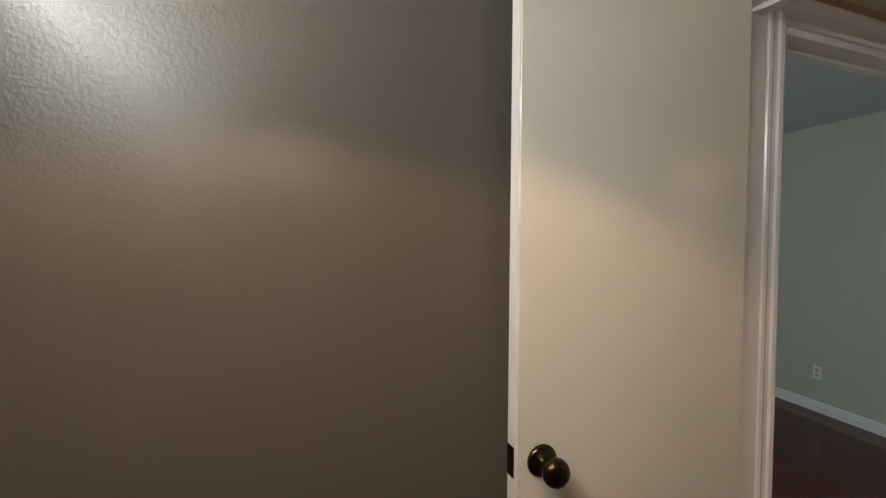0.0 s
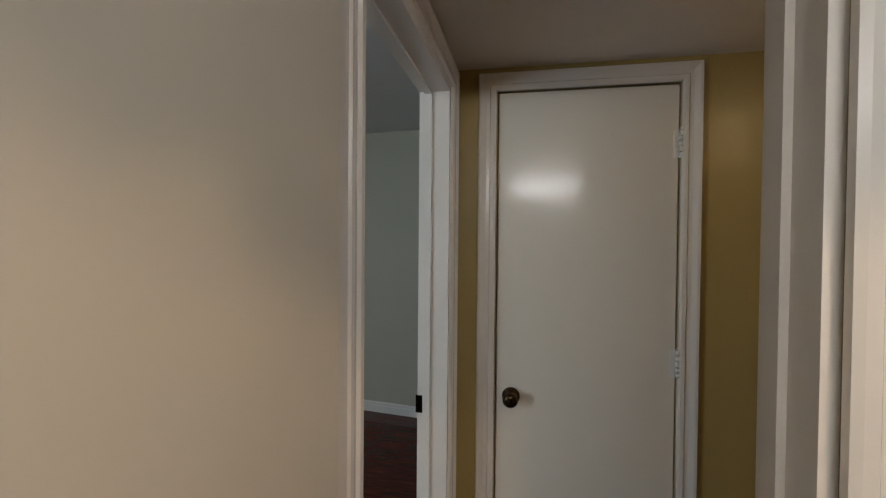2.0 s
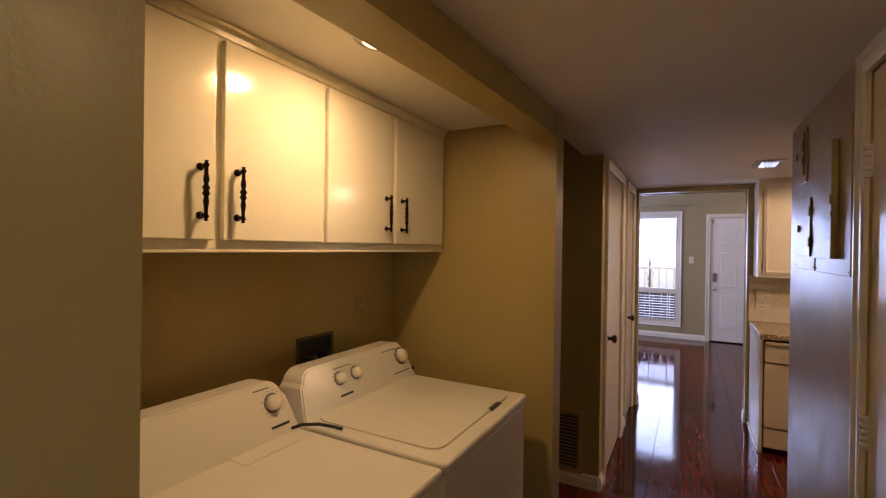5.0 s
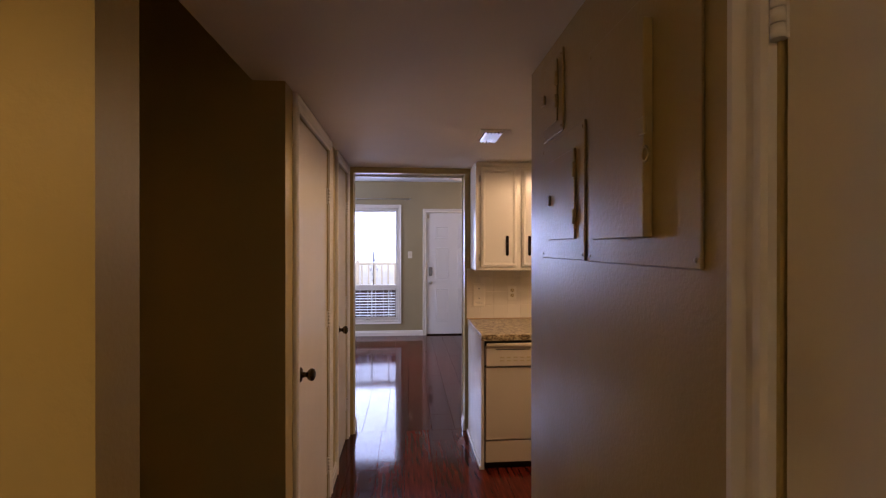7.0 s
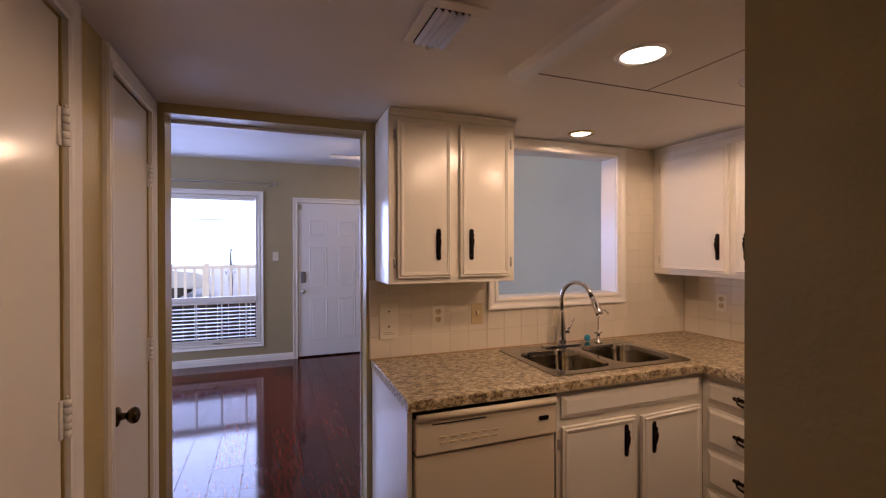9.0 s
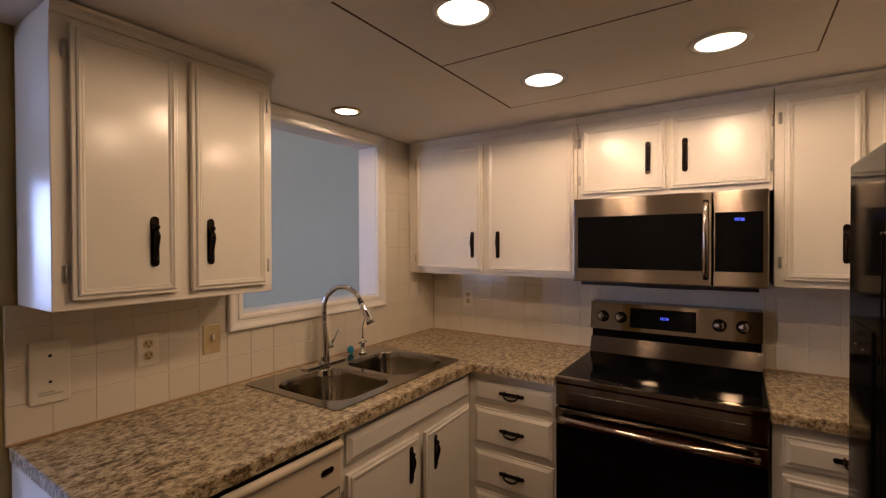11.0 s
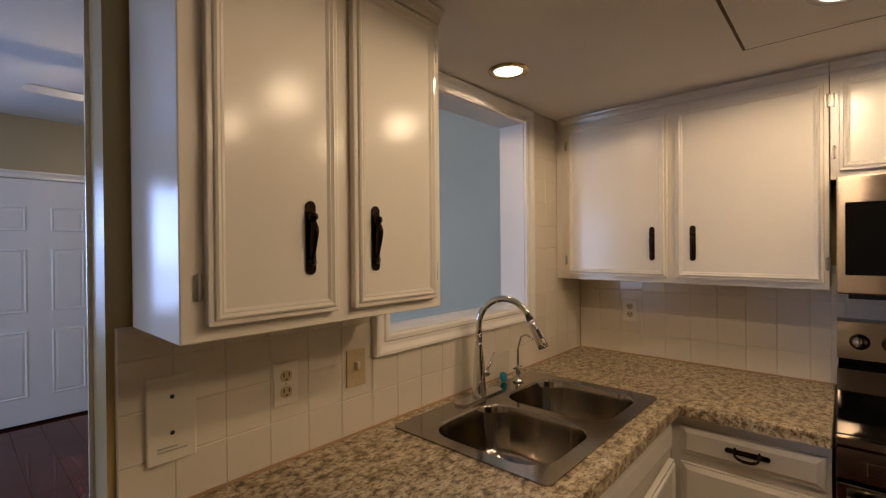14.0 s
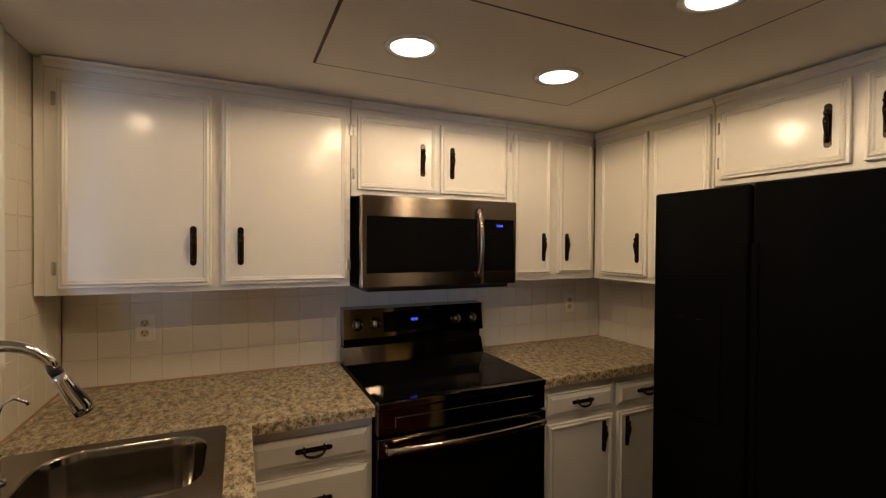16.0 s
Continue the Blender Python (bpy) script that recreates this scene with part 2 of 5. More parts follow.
def lathe(bm, profile, m=None, steps=20):
    """A turned shape: (radius, height) pairs about z, placed by m."""
    m = m or Matrix.Identity(4)
    rings = []
    for r, h in profile:
        rings.append([bm.verts.new(m @ Vector((r * math.cos(2 * math.pi * k / steps), r * math.sin(2 * math.pi * k / steps), h))) for k in range(steps)])
    for a, b in zip(rings, rings[1:]):
        for k in range(steps):
            f = bm.faces.new((a[k], a[(k + 1) % steps], b[(k + 1) % steps], b[k]))
            f.smooth = True
    for ring, flip in ((rings[0], True), (rings[-1], False)):
        bm.faces.new(ring[::-1] if flip else ring)
    return bm


def tube(bm, points, radius, steps=10):
    """A round bar along points; radius is one number or one for each point."""
    pts = [Vector(p) for p in points]
    radii = radius if isinstance(radius, (list, tuple)) else [radius] * len(pts)
    rings, side = [], None
    for i, p in enumerate(pts):
        d = (pts[min(i + 1, len(pts) - 1)] - pts[max(i - 1, 0)]).normalized()
        if side is None:
            side = d.orthogonal().normalized()
        side = (side - d * side.dot(d)).normalized()
        up = d.cross(side)
        rings.append([bm.verts.new(p + radii[i] * (math.cos(2 * math.pi * k / steps) * side + math.sin(2 * math.pi * k / steps) * up)) for k in range(steps)])
    for a, b in zip(rings, rings[1:]):
        for k in range(steps):
            f = bm.faces.new((a[k], a[(k + 1) % steps], b[(k + 1) % steps], b[k]))
            f.smooth = True
    bm.faces.new(rings[0][::-1])
    bm.faces.new(rings[-1])
    return bm


def prism(bm, outline, a, b, axis="y"):
    """An outline (two coordinates) drawn out from a to b along an axis."""
    put = {"x": lambda p, t: (t, p[0], p[1]), "y": lambda p, t: (p[0], t, p[1]), "z": lambda p, t: (p[0], p[1], t)}[axis]
    va, vb = [bm.verts.new(put(p, a)) for p in outline], [bm.verts.new(put(p, b)) for p in outline]
    n = len(outline)
    bm.faces.new(va)
    bm.faces.new(vb[::-1])
    for k in range(n):
        bm.faces.new((va[k], vb[k], vb[(k + 1) % n], va[(k + 1) % n]))
    bmesh.ops.recalc_face_normals(bm, faces=bm.faces)
    return bm


def mesh_of(name, bm, material, smooth=False):
    me = bpy.data.meshes.new(name)
    bmesh.ops.recalc_face_normals(bm, faces=bm.faces)
    if smooth:
        for f in bm.faces:
            f.smooth = True
    bm.to_mesh(me)
    bm.free()
    me.materials.append(material)
    return me


def part(name, bm, material, parent, label="", m=None, smooth=False):
    ob = new(name, mesh_of(name, bm, material, smooth))
    ob.parent = parent
    if m is not None:
        ob.matrix_basis = m
    return tagged(ob, label)


def structure(name, bm, material, label, category=""):
    return tagged(new(name, mesh_of(name, bm, material)), label, category, kind="structure")


def thing(name, m, label, category, group="", kind=""):
    ob = new(name)
    ob.matrix_world = m
    ob.empty_display_size = 0.1
    return tagged(ob, label, category, group, kind)


def rounded(w, h, r, n=5):
    """Outline of a rectangle w by h about the origin with round corners."""
    out = []
    for cx, cy, a in ((w / 2 - r, h / 2 - r, 0), (-w / 2 + r, h / 2 - r, 90), (-w / 2 + r, -h / 2 + r, 180), (w / 2 - r, -h / 2 + r, 270)):
        for k in range(n + 1):
            t = radians(a + 90 * k / n)
            out.append((cx + r * math.cos(t), cy + r * math.sin(t)))
    return out


# ways that fronts face: u runs to the right as one looks at the front, v into the thing
FACE_S, FACE_W, FACE_N, FACE_E = 0, -90, 180, 90
# ---- structure ----
CEIL = 2.14          # hall and kitchen
HIGH = 2.62          # living room
structure("floor", boxes((-4.2, -4.2, -0.12, 4.2, 9.3, -0.012)), SHADOW_GAP, "dark underlay below the cherry plank floor", "floor")

# hall, west side
structure("wall_west", boxes((-0.26, -0.40, 0, -0.13, -0.25, CEIL), (-0.26, -0.25, 2.055, -0.13, 0.375, CEIL), (-0.26, 0.375, 0, -0.13, 0.655, CEIL),
                             (-0.30, -0.25, 0, -0.26, 0.375, 2.055)), WALL, "khaki painted hall wall beside the closet door", "wall")
bm = prism(bmesh.new(), [(-0.132, 0.655), (-0.048, 2.30), (-0.17, 2.30), (-0.262, 0.655)], 2.03, CEIL, "z")
structure("wall_beam", bm, WALL, "khaki painted beam over the laundry alcove", "beam")
structure("wall_alcove", boxes((-1.03, 0.53, 0, -0.26, 0.655, 2.22), (-1.03, 0.655, 0, -0.90, 2.30, 2.22), (-1.03, 2.30, 0, -0.045, 2.42, CEIL)),
          WALL, "khaki painted walls of the laundry alcove", "wall")
structure("wall_recess", boxes((-1.03, 2.42, 0, -0.92, 3.317, 2.5), (-0.92, 2.41, CEIL + 0.001, -0.10, 2.42, 2.5)), WALL, "khaki painted walls of the dark recess", "wall")
structure("wall_west_north", boxes((-1.03, 3.317, 0, -0.135, 3.45, 2.5), (-0.135, 3.317, 0, -0.015, 3.495, CEIL), (-0.135, 3.495, 2.075, -0.015, 4.245, CEIL), (-0.135, 4.245, 0, -0.015, 4.59, CEIL),
                                   (-0.135, 4.59, 2.075, -0.015, 5.07, CEIL), (-0.135, 5.07, 0, -0.015, 5.16, CEIL), (-0.20, 3.495, 0, -0.135, 5.16, CEIL), (-0.15, 5.16, 0, 0.028, 5.29, HIGH)),
          WALL, "khaki painted hall wall with two closet doors", "wall")
structure("ceiling_alcove", boxes((-0.90, 0.668, 2.11, -0.17, 2.30, 2.2)), TRIM, "white painted alcove ceiling", "ceiling")
structure("ceiling_recess", boxes((-1.0, 2.42, 2.46, -0.14, 3.317, 2.56), (-0.14, 2.42, 2.20, -0.10, 3.317, 2.56)), CEILING, "painted ceiling of the dark recess", "ceiling")
# hall and kitchen ceiling in one
structure("ceiling", boxes((-0.14, -0.42, CEIL, 3.30, 5.16, CEIL + 0.06)), CEILING, "beige painted low ceiling of hall and kitchen", "ceiling")
# hall, east side
structure("wall_east", boxes((0.92, -0.42, 2.06, 1.04, 0.17, CEIL), (0.92, 0.17, 0, 1.04, 1.40, CEIL), (0.92, 1.40, 2.06, 1.04, 2.06, CEIL), (0.96, 1.40, 0, 1.04, 2.06, 2.06), (0.92, 2.06, 0, 1.04, 3.18, CEIL)),
          WALL, "khaki painted textured hall wall with the breaker panels", "wall")
# south end of the hall: doorway to the next room
structure("wall_south", boxes((-2.3, -0.505, 0, 0.015, -0.40, CEIL), (0.015, -0.505, 2.03, 0.855, -0.40, CEIL), (0.855, -0.505, 0, 0.97, -0.40, CEIL)), WALL, "khaki painted end wall of the hall", "wall")
bm = boxes((-2.56, -3.2, 0, 2.6, -3.1, 2.44), (2.5, -3.1, 0, 2.6, -0.59, 2.44), (-2.18, -0.52, CEIL, 2.5, -0.507, 2.44))
prism(bm, [(-2.07, -0.507), (-2.42, -3.1), (-2.56, -3.1), (-2.3, -0.507)], 0, 2.44, "z")
structure("wall_south_room", bm, PALE_WALL, "pale green walls of the empty south room", "wall")
structure("ceiling_south_room", boxes((-2.6, -3.2, 2.44, 2.6, -0.42, 2.5)), WHITE_CEILING, "white ceiling of the south room", "ceiling")
# room where the walk begins
structure("wall_first_room", boxes((0.97, -0.59, 0, 3.7, -0.47, 2.2), (2.63, -0.47, 0, 2.73, 2.1, 2.2), (1.04, 2.1, 0, 3.7, 2.2, 2.2)), ROOM_WALL, "taupe painted glossy textured bedroom wall", "wall")
structure("wall_first_room_west", boxes((1.042, 0.24, 0, 1.05, 2.1, CEIL)), ROOM_WALL, "taupe painted bedroom wall beside the doorway", "wall")
# kitchen
structure("wall_north", boxes((0.925, 5.17, 0, 1.68, 5.285, HIGH), (1.68, 5.17, 0, 2.53, 5.285, 1.205), (1.68, 5.17, 2.068, 2.53, 5.285, HIGH), (2.53, 5.17, 0, 3.8, 5.285, HIGH), (0.028, 5.16, 2.095, 0.925, 5.29, HIGH)),
          WALL, "khaki painted wall with the pass-through over the sink", "wall")
structure("wall_kitchen_east", boxes((3.13, 2.25, 0, 3.25, 5.17, CEIL)), WALL, "kitchen wall behind the range", "wall")
structure("wall_kitchen_south", boxes((1.04, 2.25, 0, 3.13, 2.36, CEIL)), WALL, "kitchen wall behind the refrigerator", "wall")
# living room
structure("wall_living_north", boxes((-3.6, 9.19, 0, -1.28, 9.32, HIGH), (-1.28, 9.19, 0, 0.295, 9.32, 0.262), (-1.28, 9.19, 2.165, 0.295, 9.32, HIGH), (0.295, 9.19, 0, 0.79, 9.32, HIGH),
                                     (0.79, 9.19, 2.095, 1.70, 9.32, HIGH), (1.70, 9.19, 0, 4.0, 9.32, HIGH)), DAYLIT_WALL, "khaki painted living room wall with window and front door", "wall")
structure("wall_living_side", boxes((-3.7, 5.1, 0, -3.6, 9.3, HIGH), (-3.6, 5.17, 0, -0.15, 5.29, HIGH)), DAYLIT_WALL, "khaki painted living room side walls", "wall")
structure("wall_living_east", boxes((3.13, 5.286, 0, 3.25, 9.19, HIGH)), GREY_WALL, "pale grey painted living room wall", "wall")
structure("ceiling_living", boxes((-3.7, 5.285, HIGH, 4.0, 9.3, HIGH + 0.08)), WHITE_CEILING, "white living room ceiling", "ceiling")


def baseboard(name, x0, y0, x1, y1, out, h=0.09):
    """A moulded board along a wall from (x0, y0) to (x1, y1); out: the way that it faces."""
    d = Vector((x1 - x0, y1 - y0, 0))
    n = Vector((*out, 0))
    bm = bmesh.new()
    prof = [(0, 0), (0.014, 0), (0.014, h * 0.62), (0.010, h * 0.72), (0.010, h * 0.88), (0.004, h), (0, h)]
    va = [bm.verts.new(Vector((x0, y0, 0)) + n * a + Vector((0, 0, b))) for a, b in prof]
    vb = [bm.verts.new(Vector((x0, y0, 0)) + d + n * a + Vector((0, 0, b))) for a, b in prof]
    bm.faces.new(va), bm.faces.new(vb[::-1])
    for k in range(len(prof)):
        bm.faces.new((va[k], vb[k], vb[(k + 1) % len(prof)], va[(k + 1) % len(prof)]))
    return structure(name, bm, TRIM, "white moulded baseboard", "baseboard")


for row in ((-2.07, -0.51, -2.42, -3.1, (1, -0.135)), (-2.05, -0.506, -0.06, -0.506, (0, -1)), (-0.92, 3.317, -0.015, 3.317, (0, -1)), (-0.015, 3.317, -0.015, 3.42, (1, 0)), (-0.015, 4.32, -0.015, 4.52, (1, 0)),
            (-3.6, 9.19, 0.72, 9.19, (0, -1)), (1.78, 9.19, 3.13, 9.19, (0, -1)), (3.13, 5.29, 3.13, 9.19, (-1, 0)), (-0.05, 2.42, -0.92, 2.42, (0, 1)), (0.92, 2.13, 0.92, 3.18, (-1, 0)), (0.92, 0.27, 0.92, 1.33, (-1, 0)),
            (0.925, 5.17, 0.925, 5.285, (-1, 0)), (0.028, 5.17, 0.028, 5.285, (1, 0))):
    baseboard("baseboard", *row)

# header trim and jamb corner of the opening to the living room
structure("trim_opening", boxes((0.028, 5.291, 2.083, 0.925, 5.300, 2.095), (0.916, 5.286, 0, 0.925, 5.296, 2.095)), TRIM, "white edge of the living room opening", "trim")


def casing_profile(w):
    """Cross-section of door casing: across the width, out from the wall."""
    return [(0, 0), (0, 0.012), (w * 0.12, 0.016), (w * 0.3, 0.016), (w * 0.36, 0.010), (w * 0.55, 0.012), (w * 0.8, 0.020), (w * 0.94, 0.020), (w, 0.012), (w, 0)]


def casing(name, u0, u1, top, m, w=0.062, label="white moulded door casing", bottom=0.0, sill=False):
    """Casing round an opening u0..u1, in the local frame of a front (front at v = 0, out is -v)."""
    th = thing(name, m, label, "trim", kind="structure")
    prof = casing_profile(w)

    for side in (0, 1):
        bm = bmesh.new()
        ends = []
        for low in (True, False):
            ring = []
            for a, o in prof:
                u = u0 - a if side == 0 else u1 + a
                z = (bottom - (a if sill else 0)) if low else top + a
                ring.append(bm.verts.new((u, -o, z)))
            ends.append(ring)
        a, b = ends
        for k in range(len(prof)):
            bm.faces.new((a[k], b[k], b[(k + 1) % len(prof)], a[(k + 1) % len(prof)]))
        bm.faces.new(a), bm.faces.new(b[::-1])
        part("side_casing", bm, TRIM, th)
    for z, sgn, nm in ((top, 1, "head_casing"),) + (((bottom, -1, "bottom_casing"),) if sill else ()):
        bm = bmesh.new()
        a = [bm.verts.new((u0 - q, -o, z + sgn * q)) for q, o in prof]
        b = [bm.verts.new((u1 + q, -o, z + sgn * q)) for q, o in prof]
        for k in range(len(prof)):
            bm.faces.new((a[k], b[k], b[(k + 1) % len(prof)], a[(k + 1) % len(prof)]))
        bm.faces.new(a), bm.faces.new(b[::-1])
        part(nm, bm, TRIM, th)
    return th


def knob(parent, m, material=BRASS, label="aged brass door knob"):
    bm = bmesh.new()
    lathe(bm, [(0.0005, 0), (0.032, 0.0), (0.033, 0.004), (0.028, 0.009), (0.013, 0.012), (0.011, 0.030), (0.020, 0.036), (0.027, 0.046), (0.028, 0.054), (0.024, 0.063), (0.012, 0.068), (0.0005, 0.069)], m @ pose(0, 0, 0, 90), 24)
    return part("knob", bm, material, parent, label)


def butt_hinge(parent, u, z, v=0.0, material=TRIM, label="painted butt hinge"):
    bm = boxes((u - 0.024, v - 0.004, z - 0.048, u + 0.006, v, z + 0.048))
    for k in range(5):
        lathe(bm, [(0.009, 0), (0.009, 0.0178)], pose(u, v - 0.010, z - 0.048 + 0.0193 * k), 10)
    lathe(bm, [(0.004, 0), (0.005, 0.006), (0.001, 0.01)], pose(u, v - 0.010, z + 0.0485), 8)
    return part("hinge", bm, material, parent, label)


def flush_door(name, m, w, h, label, knob_u, hinge_u, hinges=(0.2, 1.0, 1.82), material=DOOR_PAINT, v=0.004, group=""):
    """Flat door leaf with knob and hinges, in the frame of its wall's front."""
    th = thing(name, m, label, "door", group, "structure")
    part("leaf", boxes((0, v, 0.012, w, v + 0.036, h), bevel=0.0015), material, th)
    if knob_u is not None:
        knob(th, pose(knob_u, v, 0.93))
    for z in hinges:
        butt_hinge(th, hinge_u, z, v)
    return th


# closet door on the west wall
M = pose(-0.13, -0.245, 0, 0, 0, FACE_E)
flush_door("door_1", M, 0.617, 2.047, "closed cream flush closet door with aged brass knob", 0.055, 0.622, (0.22, 1.085, 1.842))
casing("casing_1", -0.008, 0.622, 2.053, M, 0.066)
# two closet doors further on
M = pose(-0.015, 3.50, 0, 0, 0, FACE_E)
flush_door("door_2", M, 0.74, 2.067, "closed cream flush door with dark knob", 0.065, 0.75, (0.2, 1.07, 1.80))
casing("casing_2", -0.008, 0.752, 2.073, M, 0.064)
M = pose(-0.015, 4.595, 0, 0, 0, FACE_E)
flush_door("door_3", M, 0.47, 2.067, "closed narrow cream door with dark knob", 0.06, 0.48, (0.28, 1.07, 1.80))
casing("casing_3", -0.008, 0.482, 2.073, M, 0.062)
# hall closet door beside the breaker panels
M = pose(0.92, 2.055, 0, 0, 0, FACE_W)
flush_door("door_4", M, 0.65, 2.05, "closed glossy cream hall closet door", 0.60, -0.002, (0.2, 1.02, 1.80))
casing("casing_4", -0.01, 0.66, 2.056, M, 0.066)
# south doorway: casing, jambs, stop and strike plate
casing("casing_5", 0.015, 0.855, 2.03, pose(0, -0.40, 0, 0, 0, 0) @ pose(0, 0, 0, 0, 0, 0) @ Matrix.Diagonal((1, -1, 1, 1)), 0.075)
J = thing("door_jamb", pose(0, -0.46, 0), "white painted doorway jamb with strike plate", "door jamb", kind="structure")
part("side_jamb", boxes((0.015, -0.045, 0, 0.033, 0.06, 2.03), (0.033, -0.025, 0, 0.043, 0.0, 2.02)), TRIM, J)
part("side_jamb", boxes((0.84, -0.045, 0, 0.855, 0.06, 2.03), (0.83, -0.025, 0, 0.84, 0.0, 2.02)), TRIM, J)
part("head_jamb", boxes((0.033, -0.045, 2.012, 0.84, 0.06, 2.03), (0.043, -0.025, 2.002, 0.83, 0, 2.012)), TRIM, J)
part("strike_plate", boxes((0.033, -0.047, 0.905, 0.0365, -0.026, 0.965), (0.026, -0.0505, 0.905, 0.0365, -0.047, 0.965)), BRONZE, J, "dark bronze strike plate")
# doorway of the first room: jambs, casing on both sides, open leaf
J = thing("door_jamb", pose(0.98, 0, 0), "white painted doorway jamb", "door jamb", kind="structure")
part("side_jamb", boxes((-0.06, 0.152, 0, 0.06, 0.17, 2.06), (-0.03, 0.142, 0, 0.005, 0.152, 2.05)), TRIM, J)
part("head_jamb", boxes((-0.06, -0.385, 2.042, 0.06, 0.152, 2.06), (-0.03, -0.385, 2.030, 0.005, 0.142, 2.042)), TRIM, J)
part("side_jamb", boxes((-0.06, -0.40, 0, 0.06, -0.385, 2.06)), TRIM, J)
th = casing("casing_6", -0.385, 0.165, 2.05, pose(1.05, 0, 0, 0, 0, FACE_E), 0.075)
bpy.data.objects.remove(th.children[0], do_unlink=True)
th = casing("casing_7", -0.165, 0.385, 2.05, pose(0.92, 0, 0, 0, 0, FACE_W), 0.066)
bpy.data.objects.remove(th.children[1], do_unlink=True)
D = thing("door_5", pose(1.035, -0.385, 0, 0, 0, 180 - 1.5), "open cream flush bedroom door with aged brass knob", "door", kind="structure")
part("leaf", boxes((-0.60, -0.0355, 0.012, 0.0, -0.001, 2.035), bevel=0.0015), DOOR_PAINT, D)
part("door_edge", boxes((-0.6025, -0.034, 0.014, -0.6002, -0.003, 2.033)), TRIM, D, "white painted door edge")
knob(D, pose(-0.545, -0.0355, 1.045))
knob(D, pose(-0.545, -0.001, 1.045, 0, 0, 180))
part("latch_plate", boxes((-0.6045, -0.030, 1.015, -0.6026, -0.006, 1.075)), BRASS, D, "aged brass latch plate")

# pass-through over the sink: frame with reveal
M = pose(0, 5.158, 0)
P = casing("window_1", 1.68, 2.53, 2.068, M, 0.068, "white framed pass-through opening over the sink", 1.205, True)
part("reveal", boxes((1.668, 0.002, 1.193, 1.682, 0.135, 2.080), (2.528, 0.002, 1.193, 2.542, 0.135, 2.080), (1.682, 0.002, 1.193, 2.528, 0.135, 1.207), (1.682, 0.002, 2.066, 2.528, 0.135, 2.080)), TRIM, P, "white painted reveal")

# board panel over the kitchen: two leaves with painted joint shade, sloped trim on the hall side
T0, T1, S0, S1, SEAM = 1.375, 2.495, 3.175, 4.283, 1.905
bm = bmesh.new()
profile = [(T0 - 0.088, CEIL - 0.001), (T0 - 0.066, CEIL - 0.016), (T0 - 0.002, CEIL - 0.017), (T0 - 0.002, CEIL - 0.001)]
prism(bm, profile, S0 - 0.05, S1 + 0.055, "y")
bmesh.ops.recalc_face_normals(bm, faces=bm.faces)
structure("trim_ceiling", bm, TRIM, "white sloped trim beside the ceiling panel", "trim")
bm = bmesh.new()
box(bm, T0 + 0.0005, S0 + 0.003, CEIL - 0.0045, SEAM - 0.0035, S1 - 0.003, CEIL - 0.0005)
box(bm, SEAM + 0.0035, S0 + 0.003, CEIL - 0.0045, T1 - 0.003, S1 - 0.003, CEIL - 0.0005)
structure("ceiling_panel", bm, CEILING, "beige ceiling panel in two leaves with a seam", "ceiling panel")
# solid strips whose dark colour stands for the shade in the panel's gaps
bm = boxes((T0, S0 - 0.002, CEIL - 0.0048, T1, S0 + 0.0028, CEIL - 0.0005), (T0, S1 - 0.0028, CEIL - 0.0048, T1, S1 + 0.006, CEIL - 0.0005),
           (T1 - 0.0028, S0 + 0.0029, CEIL - 0.0048, T1 + 0.001, S1 - 0.0029, CEIL - 0.0005), (SEAM - 0.0034, S0 + 0.0029, CEIL - 0.0048, SEAM + 0.0034, S1 - 0.0029, CEIL - 0.0005))
structure("trim_joint", bm, JOINT_SHADE, "thin dark strips painted as shaded joints round the ceiling panel", "trim")


# ---- kitchen things ----
def bow_handle(parent, m, length=0.150, label="dark bronze handle on a long back plate"):
    """Back plate with a ball and a tear-shaped grip below it; m: its middle on the front, upright."""
    r = 0.0112
    bm = prism(bmesh.new(), rounded(2 * r, length, r * 0.98, 5), -0.0001, -0.004, "y")
    lathe(bm, [(0.0005, 0), (0.0095, 0.001), (0.0112, 0.007), (0.0085, 0.014), (0.0005, 0.017)], pose(0, -0.004, length * 0.285, 90), 12)
    pts, rad = [], []
    for k in range(11):
        s = k / 10
        pts.append((0, -0.004 - 0.017 * min(1, 0.45 + 2.5 * s) * (1 - s) ** 0.7, (0.24 - 0.53 * s) * length))
        rad.append(0.0055 + 0.0045 * min(1, 3.5 * s) * (1 - s) ** 0.8)
    tube(bm, pts, rad, 10)
    lathe(bm, [(0.0005, 0), (0.009, 0.001), (0.0098, 0.005), (0.0005, 0.010)], pose(0, -0.004, -length * 0.33, 90), 12)
    bm.transform(m)
    return part("handle", bm, BRONZE, parent, label)


def bail_handle(parent, m, length=0.128):
    """Slim level plate with two finials and a hanging bail, for a drawer."""
    r = 0.0085
    bm = prism(bmesh.new(), rounded(length, 2 * r, r * 0.98, 5), -0.0001, -0.005, "y")
    for u in (-0.27 * length, 0.27 * length):
        lathe(bm, [(0.0005, 0), (0.008, 0.001), (0.0085, 0.009), (0.006, 0.015), (0.0005, 0.017)], pose(u, -0.004, 0, 90), 12)
        lathe(bm, [(0.005, 0), (0.0035, 0.006), (0.0005, 0.011)], pose(u, -0.004, 0.006), 8)
    tube(bm, [(0.27 * length * math.cos(math.pi * k / 12), -0.016 - 0.006 * math.sin(math.pi * k / 12), -0.004 - 0.015 * math.sin(math.pi * k / 12)) for k in range(13)], [0.003 + 0.0025 * math.sin(math.pi * k / 12) for k in range(13)], 8)
    bm.transform(m)
    return part("handle", bm, BRONZE, parent, "dark bronze bail pull")


